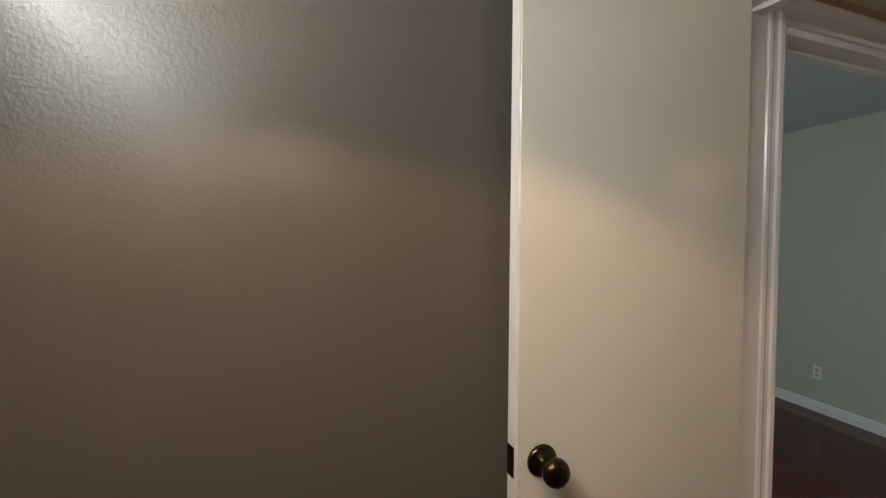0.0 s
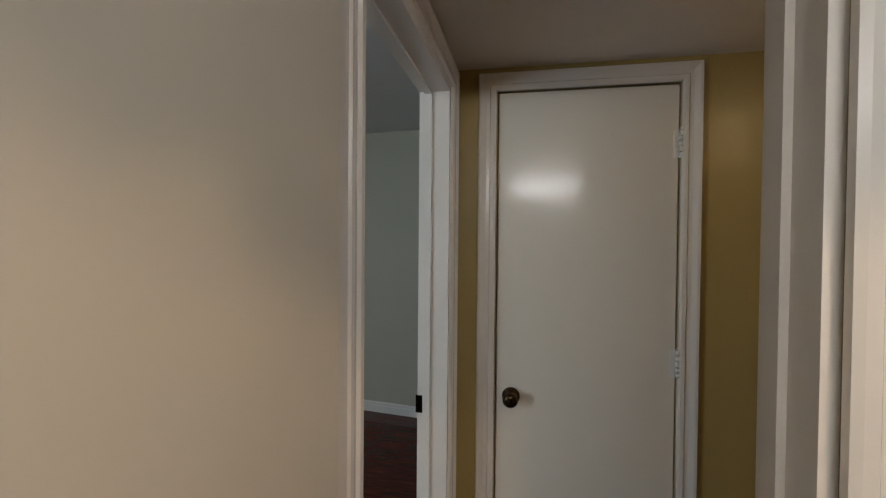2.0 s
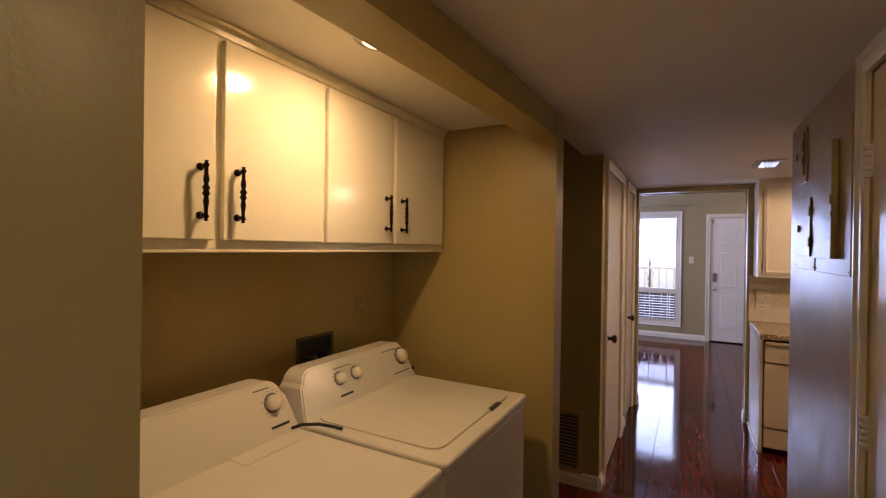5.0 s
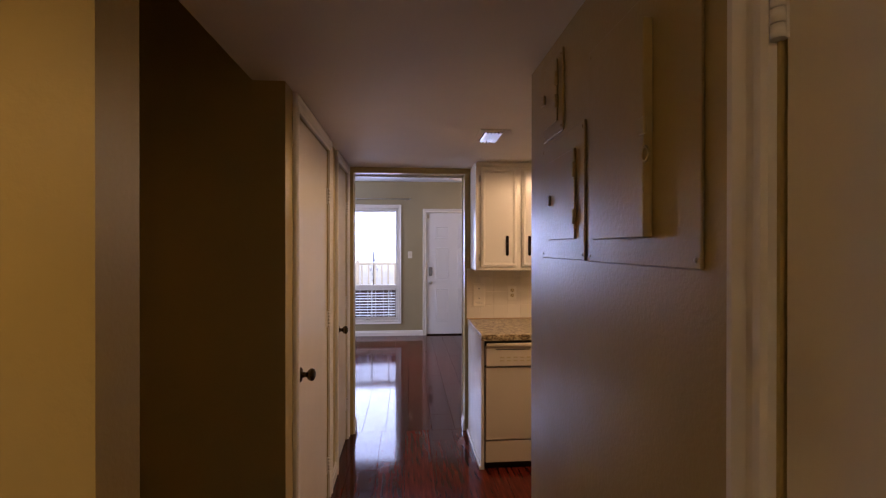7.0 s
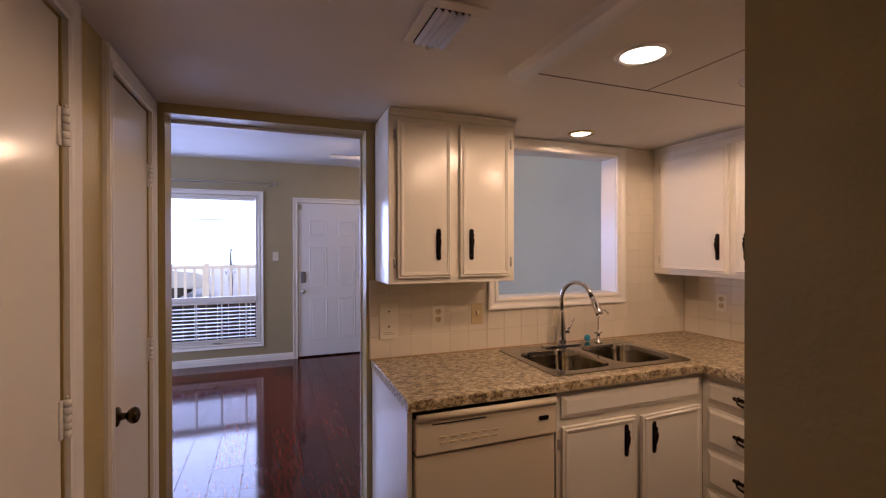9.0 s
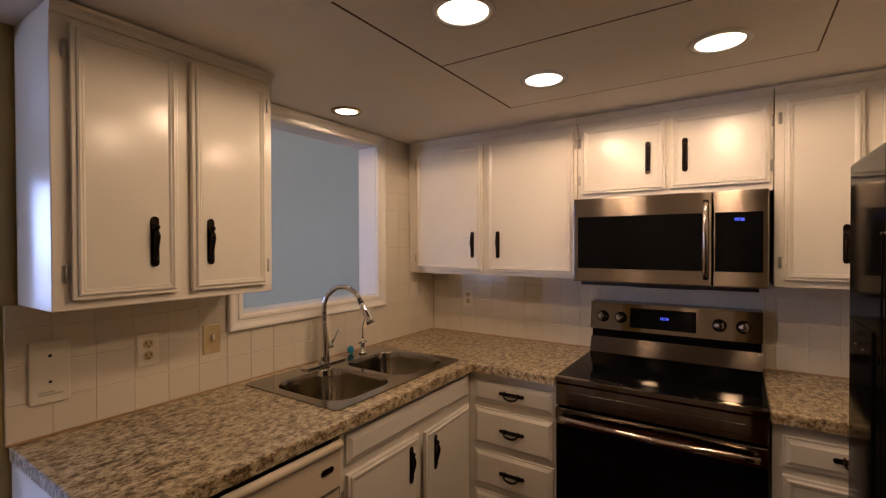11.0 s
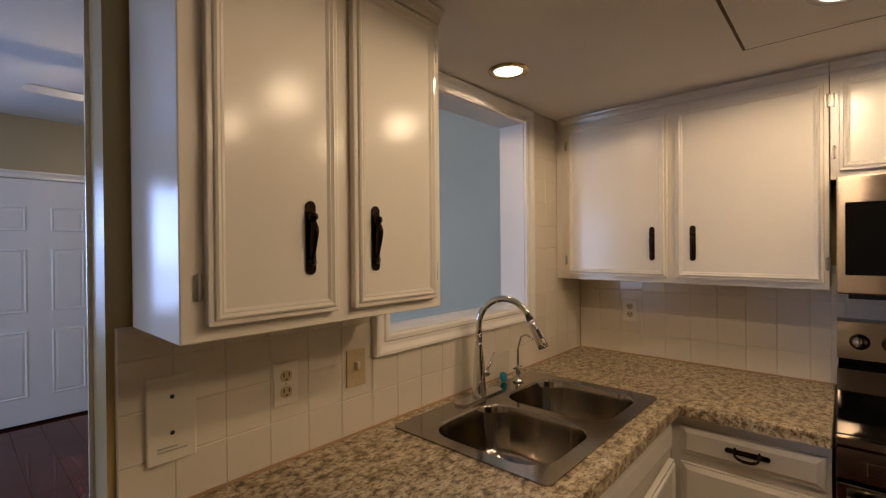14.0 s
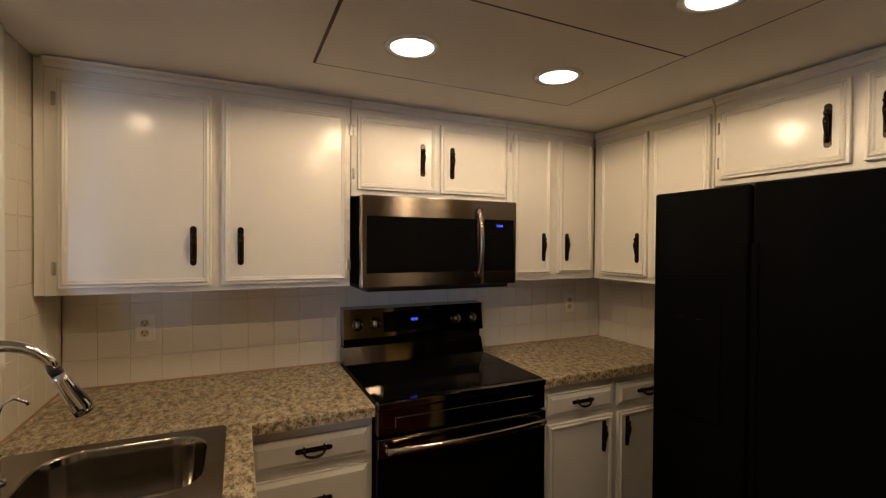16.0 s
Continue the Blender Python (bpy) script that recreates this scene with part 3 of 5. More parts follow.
def spindle_handle(parent, m, length=0.15):
    prof, n = [(0.0004, -0.5), (0.006, -0.485), (0.003, -0.46), (0.008, -0.43), (0.0045, -0.38), (0.005, -0.28), (0.0075, -0.18), (0.005, -0.10), (0.0095, -0.05), (0.006, 0.0),
                (0.0095, 0.05), (0.005, 0.10), (0.0075, 0.18), (0.005, 0.28), (0.0045, 0.38), (0.008, 0.43), (0.003, 0.46), (0.006, 0.485), (0.0004, 0.5)], 10
    bm = lathe(bmesh.new(), [(r, h * length) for r, h in prof], pose(0, -0.026, 0), n)
    for s in (-0.4, 0.4):
        tube(bm, [(0, 0, s * length), (0, -0.026, s * length)], 0.005, 8)
        lathe(bm, [(0.010, 0), (0.010, 0.003), (0.004, 0.006)], pose(0, 0, s * length, 90), 10)
    bm.transform(m)
    return part("handle", bm, BRONZE, parent, "dark bronze turned spindle handle")


def small_hinge(parent, u, z, v=0.0):
    bm = boxes((u - 0.007, v - 0.003, z - 0.022, u + 0.007, v, z + 0.022), bevel=0.001)
    tube(bm, [(u, v - 0.005, z - 0.024), (u, v - 0.005, z + 0.024)], 0.0035, 8)
    return part("hinge", bm, ZINC, parent, "small zinc hinge")


def front(parent, name, u0, u1, z0, z1, v=-0.02, bead=True, material=CABINET, inset=0.0):
    """A cabinet door or drawer front: a slab with a raised bead near its edge."""
    bm = boxes((u0, v, z0, u1, -0.0015, z1), bevel=0.003, seg=2)
    if bead:
        e, w, h = 0.010 + inset, 0.020, 0.007
        prof = [(0, 0), (0.002, h * 0.7), (w * 0.3, h), (w * 0.6, h * 0.5), (w * 0.7, h * 0.6), (w, 0)]
        rings = []
        for a, o in prof:
            d = e + a
            rings.append([bm.verts.new(p) for p in ((u0 + d, v - o, z0 + d), (u1 - d, v - o, z0 + d), (u1 - d, v - o, z1 - d), (u0 + d, v - o, z1 - d))])
        for a, b in zip(rings, rings[1:]):
            for k in range(4):
                bm.faces.new((a[k], a[(k + 1) % 4], b[(k + 1) % 4], b[k]))
    return part(name, bm, material, parent)


def raised_front(parent, name, u0, u1, z0, z1, v=-0.02):
    """A drawer front: a thin lip, a wide slope and a raised flat field."""
    bm = bmesh.new()
    rings = [[bm.verts.new(p) for p in ((u0 + d, o, z0 + d), (u1 - d, o, z0 + d), (u1 - d, o, z1 - d), (u0 + d, o, z1 - d))]
             for d, o in ((0, -0.0015), (0, -0.009), (0.002, -0.011), (0.007, -0.011), (0.022, v), (0.024, v))]
    for a, b in zip(rings, rings[1:]):
        for k in range(4):
            bm.faces.new((a[k], a[(k + 1) % 4], b[(k + 1) % 4], b[k]))
    bm.faces.new(rings[-1]), bm.faces.new(rings[0][::-1])
    return part(name, bm, CABINET, parent)


def upper(m, w, z0, z1, depth, doors, label, crown=True, group="kitchen wall cabinets", material=CABINET, name="wall_cabinet"):
    """Wall cabinet: carcass with doors (u0, u1, z0, z1, handle u, handle z, hinge u)."""
    th = thing(name, m, label, "cabinet", group)
    part("body", boxes((0.001, 0, z0, w - 0.001, depth, z1), bevel=0.002), material, th)
    if crown:
        part("crown_moulding", _crown(w, z1), material, th)
    for u0, u1, a, b, hu, hz, gu in doors:
        d = front(th, "door", u0, u1, a, b, material=material)
        if hu is not None:
            bow_handle(d, pose(hu, -0.02, hz))
        if gu is not None:
            for z in (a + 0.07, b - 0.07):
                small_hinge(d, gu, z, -0.001)
    return th


def _crown(w, z1):
    bm = bmesh.new()
    prof = [(0.0, z1 - 0.034), (-0.006, z1 - 0.032), (-0.009, z1 - 0.018), (-0.020, z1 - 0.009), (-0.022, z1 - 0.001), (0.0, z1 - 0.001)]
    a = [bm.verts.new((0.001, v, z)) for v, z in prof]
    b = [bm.verts.new((w - 0.001, v, z)) for v, z in prof]
    bm.faces.new(a), bm.faces.new(b[::-1])
    for k in range(len(prof)):
        bm.faces.new((a[k], b[k], b[(k + 1) % len(prof)], a[(k + 1) % len(prof)]))
    return bm


TOP = CEIL - 0.004
HZ = 1.495
upper(pose(0.968, 4.87, 0), 0.657, 1.325, TOP, 0.286, [(0.040, 0.309, 1.353, 2.085, 0.238, 1.51, 0.030), (0.351, 0.622, 1.353, 2.085, 0.408, 1.51, 0.634)], "cream two-door wall cabinet beside the pass-through")
EU = lambda y: 5.128 - y  # noqa: E731
ME = pose(2.84, 5.128, 0, 0, 0, FACE_W)
th = upper(ME, EU(4.077), 1.32, TOP, 0.286, [(EU(5.086), EU(4.617), 1.345, 2.068, EU(4.678), HZ, EU(5.10)), (EU(4.582), EU(4.092), 1.345, 2.074, EU(4.515), HZ, EU(4.082))], "cream two-door wall cabinet over the granite counter")
part("filler", boxes((-0.027, 0.005, 1.322, -0.0002, 0.284, TOP - 0.002)), CABINET, th)
upper(pose(2.84, 4.076, 0, 0, 0, FACE_W), 0.803, 1.717, TOP, 0.286, [(0.026, 0.406, 1.745, 2.072, 0.332, 1.895, 0.012), (0.426, 0.790, 1.748, 2.072, 0.484, 1.893, 0.798)], "cream small two-door wall cabinet over the microwave")
th = upper(pose(2.84, 3.272, 0, 0, 0, FACE_W), 0.57, 1.32, TOP, 0.286, [(0.033, 0.272, 1.350, 2.075, 0.222, HZ, 0.020), (0.321, 0.556, 1.355, 2.075, 0.376, HZ, None)], "cream two-door corner wall cabinet beside the microwave")
part("filler", boxes((0.5702, 0.005, 1.322, 0.589, 0.284, TOP - 0.002)), CABINET, th)
MS = pose(2.838, 2.682, 0, 0, 0, FACE_N)
upper(MS, 0.70, 1.32, TOP, 0.318, [(0.065, 0.369, 1.350, 2.07, 0.318, HZ, None), (0.400, 0.69, 1.350, 2.07, None, HZ, None)], "cream two-door corner wall cabinet beside the refrigerator")
upper(pose(2.136, 2.682, 0, 0, 0, FACE_N), 1.09, 1.76, TOP, 0.318, [(0.03, 0.47, 1.785, 2.07, 0.41, 1.92, 0.018), (0.505, 1.05, 1.785, 2.07, 0.565, 1.92, 1.06)], "cream two-door wall cabinet above the refrigerator")


def base_cabinet(m, w, depth, fronts, label, kick=0.10, hollow=False):
    """Base cabinet with toe kick; fronts: (kind, u0, u1, z0, z1, handle u, handle z, upright)."""
    th = thing("base_cabinet", m, label, "cabinet", "kitchen base cabinets")
    if hollow:
        part("body", boxes((0.001, 0, kick, w - 0.001, 0.018, 0.872), (0.001, 0.018, kick, 0.018, depth, 0.872), (w - 0.018, 0.018, kick, w - 0.001, depth, 0.872), (0.018, 0.018, kick, w - 0.018, depth, kick + 0.018)), CABINET, th)
    else:
        part("body", boxes((0.001, 0, kick, w - 0.001, depth, 0.872)), CABINET, th)
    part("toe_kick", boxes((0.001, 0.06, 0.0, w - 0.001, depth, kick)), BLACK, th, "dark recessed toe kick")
    for kind, u0, u1, z0, z1, hu, hz, upright in fronts:
        d = (front if kind == "door" else raised_front)(th, kind, u0, u1, z0, z1)
        if hu is not None:
            (bow_handle if upright else bail_handle)(d, pose(hu, -0.02, hz))
    return th


SB = base_cabinet(pose(1.632, 4.522, 0), 0.8795, 0.60, [("false_front", 0.022, 0.845, 0.742, 0.845, None, 0, 1), ("door", 0.022, 0.435, 0.13, 0.708, 0.372, 0.60, 1), ("door", 0.450, 0.845, 0.13, 0.708, 0.52, 0.60, 1)], "cream two-door sink base cabinet under the granite counter", hollow=True)
small_hinge(SB, 0.012, 0.63), small_hinge(SB, 0.855, 0.63)
# its second door stands a little open
[c for c in SB.children if c.name.startswith("door")][1].matrix_basis = pose(0.845, 0, 0) @ pose(0, 0, 0, 0, 0, 3) @ pose(-0.845, 0, 0)
E0 = 4.5215
base_cabinet(pose(2.512, E0, 0, 0, 0, FACE_W), 0.455, 0.60, [("drawer", 0.035, 0.44, 0.728, 0.832, 0.24, 0.785, 0), ("drawer", 0.035, 0.44, 0.512, 0.698, 0.24, 0.605, 0), ("drawer", 0.035, 0.44, 0.312, 0.488, 0.24, 0.40, 0), ("drawer", 0.035, 0.44, 0.12, 0.288, 0.24, 0.205, 0)],
             "cream four-drawer base cabinet between sink and range")
base_cabinet(pose(2.512, 3.292, 0, 0, 0, FACE_W), 0.435, 0.60, [("drawer", 0.030, 0.415, 0.728, 0.832, 0.225, 0.785, 0), ("door", 0.030, 0.415, 0.13, 0.698, 0.355, 0.60, 1)], "cream drawer and door base cabinet beside the range")
base_cabinet(pose(2.512, 2.856, 0, 0, 0, FACE_W), 0.485, 0.60, [("drawer", 0.015, 0.45, 0.728, 0.832, 0.20, 0.785, 0), ("door", 0.015, 0.45, 0.13, 0.698, 0.07, 0.60, 1)], "cream drawer and door corner base cabinet")
th = thing("end_panel", pose(0.952, 4.515, 0), "white painted end panel of the counter run", "panel")
part("board", boxes((0, 0, 0, 0.022, 0.645, 0.872), bevel=0.002), TRIM, th)
part("shoe_moulding", boxes((-0.012, 0.0, 0, -0.0005, 0.645, 0.02), bevel=0.003), TRIM, th)

# worktop in one piece with the cut-out for the sink, and the piece beyond the range
SX0, SX1, SY0, SY1 = 1.655, 2.488, 4.558, 5.112


def worktop(name, rows, label):
    th = thing(name, pose(0, 0, 0), label, "worktop")
    bm = bmesh.new()
    xs = sorted({r[0] for r in rows} | {r[3] for r in rows})
    ys = sorted({r[1] for r in rows} | {r[4] for r in rows})
    inside = lambda x, y: any(r[0] < x < r[3] and r[1] < y < r[4] for r in rows)  # noqa: E731
    vs = {(x, y, z): bm.verts.new((x, y, z)) for x in xs for y in ys for z in (rows[0][2], rows[0][5])}
    cell = lambda a, b: 0 <= a < len(xs) - 1 and 0 <= b < len(ys) - 1 and inside((xs[a] + xs[a + 1]) / 2, (ys[b] + ys[b + 1]) / 2)  # noqa: E731
    lo, hi = rows[0][2], rows[0][5]
    for a in range(len(xs) - 1):
        for b in range(len(ys) - 1):
            if not cell(a, b):
                continue
            x0, x1, y0, y1 = xs[a], xs[a + 1], ys[b], ys[b + 1]
            for z in (lo, hi):
                bm.faces.new([vs[q] for q in ((x0, y0, z), (x1, y0, z), (x1, y1, z), (x0, y1, z))])
            for da, db, p, q in ((-1, 0, (x0, y0), (x0, y1)), (1, 0, (x1, y0), (x1, y1)), (0, -1, (x0, y0), (x1, y0)), (0, 1, (x0, y1), (x1, y1))):
                if not cell(a + da, b + db):
                    bm.faces.new([vs[k] for k in ((*p, lo), (*q, lo), (*q, hi), (*p, hi))])
    bmesh.ops.delete(bm, geom=[v for v in bm.verts if not v.link_faces], context="VERTS")
    bmesh.ops.recalc_face_normals(bm, faces=bm.faces)
    sharp = [e for e in bm.edges if len(e.link_faces) == 2 and e.calc_face_angle(0) > 1.0 and max(v.co.z for v in e.verts) > hi - 0.001]
    bmesh.ops.bevel(bm, geom=sharp, offset=0.005, segments=2, affect="EDGES", profile=0.5)
    part("slab", bm, GRANITE, th)
    return th


c = 0.02
W = worktop("worktop", [(0.948, 4.484, 0.874, SX0 + c, 5.168, 0.914), (SX0 + c, 4.484, 0.874, SX1 - c, SY0 + c, 0.914), (SX0 + c, SY1 - c, 0.874, SX1 - c, 5.168, 0.914), (SX1 - c, 4.066, 0.874, 3.128, 5.168, 0.914)], "speckled beige granite worktop around the sink corner")
part("caulk", boxes((0.94, 5.153, 0.9142, 3.12, 5.158, 0.920), (3.113, 4.07, 0.9142, 3.118, 5.15, 0.920)), CAULK, W, "tan caulk line along the tiles")
W2 = worktop("worktop", [(2.485, 2.362, 0.874, 3.128, 3.297, 0.914)], "speckled beige granite worktop beside the range")
part("caulk", boxes((3.113, 2.37, 0.9142, 3.118, 3.295, 0.920), (2.49, 2.362, 0.9142, 3.11, 2.367, 0.920)), CAULK, W2, "tan caulk line along the tiles")


def sink():
    th = thing("kitchen_sink", pose((SX0 + SX1) / 2, (SY0 + SY1) / 2, 0.914), "double-bowl stainless steel drop-in sink", "sink")
    w, d = SX1 - SX0, SY1 - SY0
    bm = bmesh.new()
    rim = [bm.verts.new((x, y, z)) for z in (0.0005, 0.006) for x, y in rounded(w, d, 0.02, 3)]
    n = len(rim) // 2
    for k in range(n):
        bm.faces.new((rim[k], rim[(k + 1) % n], rim[n + (k + 1) % n], rim[n + k]))
    edges = [bm.edges.get((rim[n + k], rim[n + (k + 1) % n])) for k in range(n)]
    loops = []
    for cx in (-w * 0.237, w * 0.237):
        cy = -0.028
        bw, bd = 0.352, 0.405
        prev = None
        for s, z, r in ((1.0, 0.006, 0.10), (0.985, -0.002, 0.10), (0.955, -0.03, 0.10), (0.90, -0.14, 0.09), (0.80, -0.165, 0.08), (0.2, -0.172, 0.03)):
            ring = [bm.verts.new((cx + x, cy + y, z)) for x, y in rounded(bw * s, bd * s, r * s if s > 0.3 else 0.03, 6)]
            if prev:
                for k in range(len(ring)):
                    f = bm.faces.new((prev[k], prev[(k + 1) % len(ring)], ring[(k + 1) % len(ring)], ring[k]))
                    f.smooth = True
            else:
                edges += [bm.edges.new((ring[k], ring[(k + 1) % len(ring)])) for k in range(len(ring))]
            prev = ring
        bm.faces.new(prev)
    bmesh.ops.triangle_fill(bm, edges=edges, use_beauty=True, use_dissolve=False)
    part("basin", bm, SINK_STEEL, th)
    for cx in (-w * 0.237, w * 0.237):
        bm = lathe(bmesh.new(), [(0.0005, -0.1705), (0.045, -0.1705), (0.048, -0.168), (0.034, -0.1685), (0.030, -0.1700), (0.0005, -0.1700)], pose(cx, -0.028, 0), 20)
        part("drain", bm, BLACK, th, "dark sink drain")
    return th


sink()


def faucet():
    th = thing("kitchen_faucet", pose(2.05, 5.065, 0.9205), "chrome gooseneck pull-down kitchen faucet", "faucet")
    bm = prism(bmesh.new(), rounded(0.26, 0.055, 0.027, 6), 0.0, 0.007, "z")
    part("deck_plate", bm, CHROME, th)
    bm = lathe(bmesh.new(), [(0.027, 0.007), (0.028, 0.02), (0.024, 0.05), (0.022, 0.12), (0.017, 0.17), (0.0135, 0.20), (0.0135, 0.205)], None, 20)
    part("column", bm, CHROME, th)
    pts = [(0, 0, 0.20), (0, 0, 0.27)]
    for k in range(1, 15):
        a = math.pi * k / 16
        pts.append((0.035 * (1 - math.cos(a)), -0.092 * (1 - math.cos(a)), 0.27 + 0.105 * math.sin(a)))
    part("spout", tube(bmesh.new(), pts, 0.0125, 14), CHROME, th)
    e = Vector(pts[-1])
    d = (e - Vector(pts[-2])).normalized()
    bm = tube(bmesh.new(), [e, e + d * 0.012], 0.0130, 14)
    part("collar", bm, BLACK, th, "black collar of the spray head")
    head = part("spray_head", tube(bmesh.new(), [e + d * 0.012, e + d * 0.03, e + d * 0.10, e + d * 0.118], [0.0145, 0.0155, 0.021, 0.0205], 16), CHROME, th)
    part("button", tube(bmesh.new(), [e + d * 0.05 + Vector((-0.010, -0.014, 0.006)), e + d * 0.085 + Vector((-0.012, -0.016, 0.006))], 0.004, 8), BLACK, head)
    bm = tube(bmesh.new(), [(0.018, 0, 0.085), (0.045, -0.004, 0.085)], 0.016, 14)
    tube(bm, [(0.040, -0.003, 0.09), (0.060, -0.006, 0.115), (0.085, -0.008, 0.155)], [0.007, 0.005, 0.0045], 10)
    part("lever", bm, CHROME, th)
    return th


faucet()
th = thing("water_tap", pose(2.31, 5.06, 0.9205), "small chrome drinking water tap on the sink rim", "tap")
part("base", lathe(bmesh.new(), [(0.022, 0), (0.022, 0.006), (0.012, 0.012), (0.011, 0.05), (0.014, 0.055), (0.009, 0.065)]), CHROME, th)
part("lever", boxes((-0.03, -0.006, 0.056, 0.028, 0.006, 0.062), bevel=0.002), BLACK, th, "black lever")
part("spout", tube(bmesh.new(), [(0, 0, 0.06), (0.0, 0.0, 0.14), (0.006, -0.012, 0.19), (0.016, -0.032, 0.20), (0.026, -0.052, 0.185), (0.028, -0.056, 0.178)], [0.006, 0.0045, 0.004, 0.004, 0.0045, 0.005], 10), CHROME, th)
th = thing("sponge", pose(2.262, 5.10, 0.9205), "blue scouring sponge behind the tap", "sponge")
part("pad", lathe(bmesh.new(), [(0.0005, -0.012), (0.018, -0.011), (0.022, 0), (0.018, 0.011), (0.0005, 0.012)], pose(0, 0, 0.022, 80, 0, 20), 14), BLUE_PLASTIC, th)


def dishwasher():
    th = thing("dishwasher", pose(0.975, 4.508, 0), "bisque built-in dishwasher with a control panel", "dishwasher")
    w = 0.64
    part("body", boxes((0.004, 0.03, 0.0, w - 0.004, 0.60, 0.870)), BLACK, th)
    part("door_panel", boxes((0.006, -0.010, 0.205, w - 0.006, 0.03, 0.690), bevel=0.006, seg=2), BISQUE, th)
    part("lower_panel", boxes((0.006, -0.002, 0.05, w - 0.006, 0.03, 0.195), bevel=0.004), BISQUE, th)
    cp = part("control_panel", boxes((0.006, -0.022, 0.700, w - 0.006, 0.03, 0.828), bevel=0.006, seg=2), BISQUE, th)
    part("handle_lip", tube(bmesh.new(), [(0.01, -0.020, 0.842), (w - 0.01, -0.020, 0.842)], 0.015, 12), BISQUE, th)
    part("grip_slot", boxes((0.07, -0.0235, 0.812, 0.30, -0.0222, 0.817)), BLACK, cp, "dark grip slot")
    part("badge", prism(bmesh.new(), [(0.57 + x, 0.775 + z) for x, z in rounded(0.05, 0.018, 0.0088)], -0.0222, -0.0255, "y"), BRONZE, cp, "dark oval badge")
    for k in range(6):
        for j in range(2):
            part("button", boxes((0.10 + 0.045 * k, -0.0245, 0.735 + 0.022 * j, 0.128 + 0.045 * k, -0.0222, 0.743 + 0.022 * j), bevel=0.001), ALMOND, cp)
    return th


dishwasher()


def digits(parent, text, m, size):
    """Lettering in the built-in font, turned into a mesh."""
    cu = bpy.data.curves.new("digits", "FONT")
    cu.body, cu.size, cu.extrude, cu.align_x, cu.align_y = text, size, 0.0002, "CENTER", "CENTER"
    tmp = bpy.data.objects.new("tmp", cu)
    scene.collection.objects.link(tmp)
    me = bpy.data.meshes.new_from_object(tmp.evaluated_get(bpy.context.evaluated_depsgraph_get()))
    bpy.data.objects.remove(tmp, do_unlink=True)
    me.materials.clear()
    me.materials.append(CLOCK)
    ob = new("clock_digits", me)
    ob.parent = parent
    ob.matrix_basis = m
    return tagged(ob, "glowing blue clock digits 10:36")


def range_stove():
    th = thing("range", pose(2.462, 4.061, 0, 0, 0, FACE_W), "stainless steel and black glass electric range", "range")
    w = 0.762
    part("body", boxes((0.003, 0.045, 0.03, w - 0.003, 0.655, 0.905)), BLACK_ENAMEL, th)
    part("cooktop", boxes((0, 0.03, 0.905, w, 0.60, 0.922), bevel=0.003), BLACK_GLASS, th, "black glass cooktop")
    part("front_trim", boxes((0, 0.0, 0.893, w, 0.032, 0.921), bevel=0.006, seg=2), RANGE_STEEL, th)
    part("front_panel", boxes((0.003, 0.006, 0.795, w - 0.003, 0.045, 0.891), bevel=0.003), RANGE_STEEL, th)
    part("panel_recess", boxes((0.07, 0.001, 0.820, w - 0.07, 0.0065, 0.860), bevel=0.002), RANGE_STEEL, th)
    d = part("oven_door", boxes((0.003, 0.004, 0.20, w - 0.003, 0.044, 0.785), bevel=0.005, seg=2), BLACK_GLASS, th, "black glass oven door")
    part("door_top", boxes((0.003, -0.001, 0.715, w - 0.003, 0.0035, 0.786), bevel=0.002), RANGE_STEEL, d)
    bm = bmesh.new()
    pts = [(0.03 + (w - 0.06) * k / 16, -0.03 - 0.022 * math.sin(math.pi * k / 16), 0.752) for k in range(17)]
    tube(bm, pts, 0.0125, 12)
    for u in (0.035, w - 0.035):
        tube(bm, [(u, 0.0, 0.752), (u, -0.033, 0.752)], 0.010, 10)
    part("door_handle", bm, BAR_STEEL, d, "curved brushed steel bar handle")
    part("drawer_front", boxes((0.003, 0.008, 0.055, w - 0.003, 0.044, 0.19), bevel=0.004), RANGE_STEEL, th)
    part("riser", prism(bmesh.new(), [(0.555, 0.922), (0.585, 0.922 + 0.078), (0.66, 0.922 + 0.078), (0.66, 0.922)], 0.0, w, "x"), RANGE_STEEL, th)
    part("vent_strip", boxes((0.004, 0.592, 1.0, w - 0.004, 0.655, 1.048)), BLACK_GLASS, th, "black glossy strip")
    g = part("backguard", prism(bmesh.new(), [(0.562, 1.045), (0.584, 1.185), (0.655, 1.19), (0.655, 1.045)], 0.0, w, "x"), RANGE_STEEL, th)
    tilt = math.degrees(math.atan2(0.022, 0.14))
    part("display", boxes((0.20, -0.003, -0.05, 0.50, 0.0, 0.05), bevel=0.001), BLACK_GLASS, g, "black glass display", pose(0, 0.572, 1.115, -tilt))
    digits(g, "10:36", pose(0.36, 0.5675, 1.122, 90 - tilt), 0.018)
    for u in (0.065, 0.155, 0.595, 0.69):
        k = part("knob", lathe(bmesh.new(), [(0.030, 0), (0.030, 0.004), (0.024, 0.007), (0.021, 0.030), (0.019, 0.034), (0.0005, 0.034)], pose(0, 0, 0, 90), 20), STEEL, g, "round steel knob", pose(u, 0.571, 1.112, -tilt))
        part("pointer", boxes((-0.0015, -0.0355, -0.018, 0.0015, -0.0341, 0.018)), BLACK, k)
    return th


range_stove()


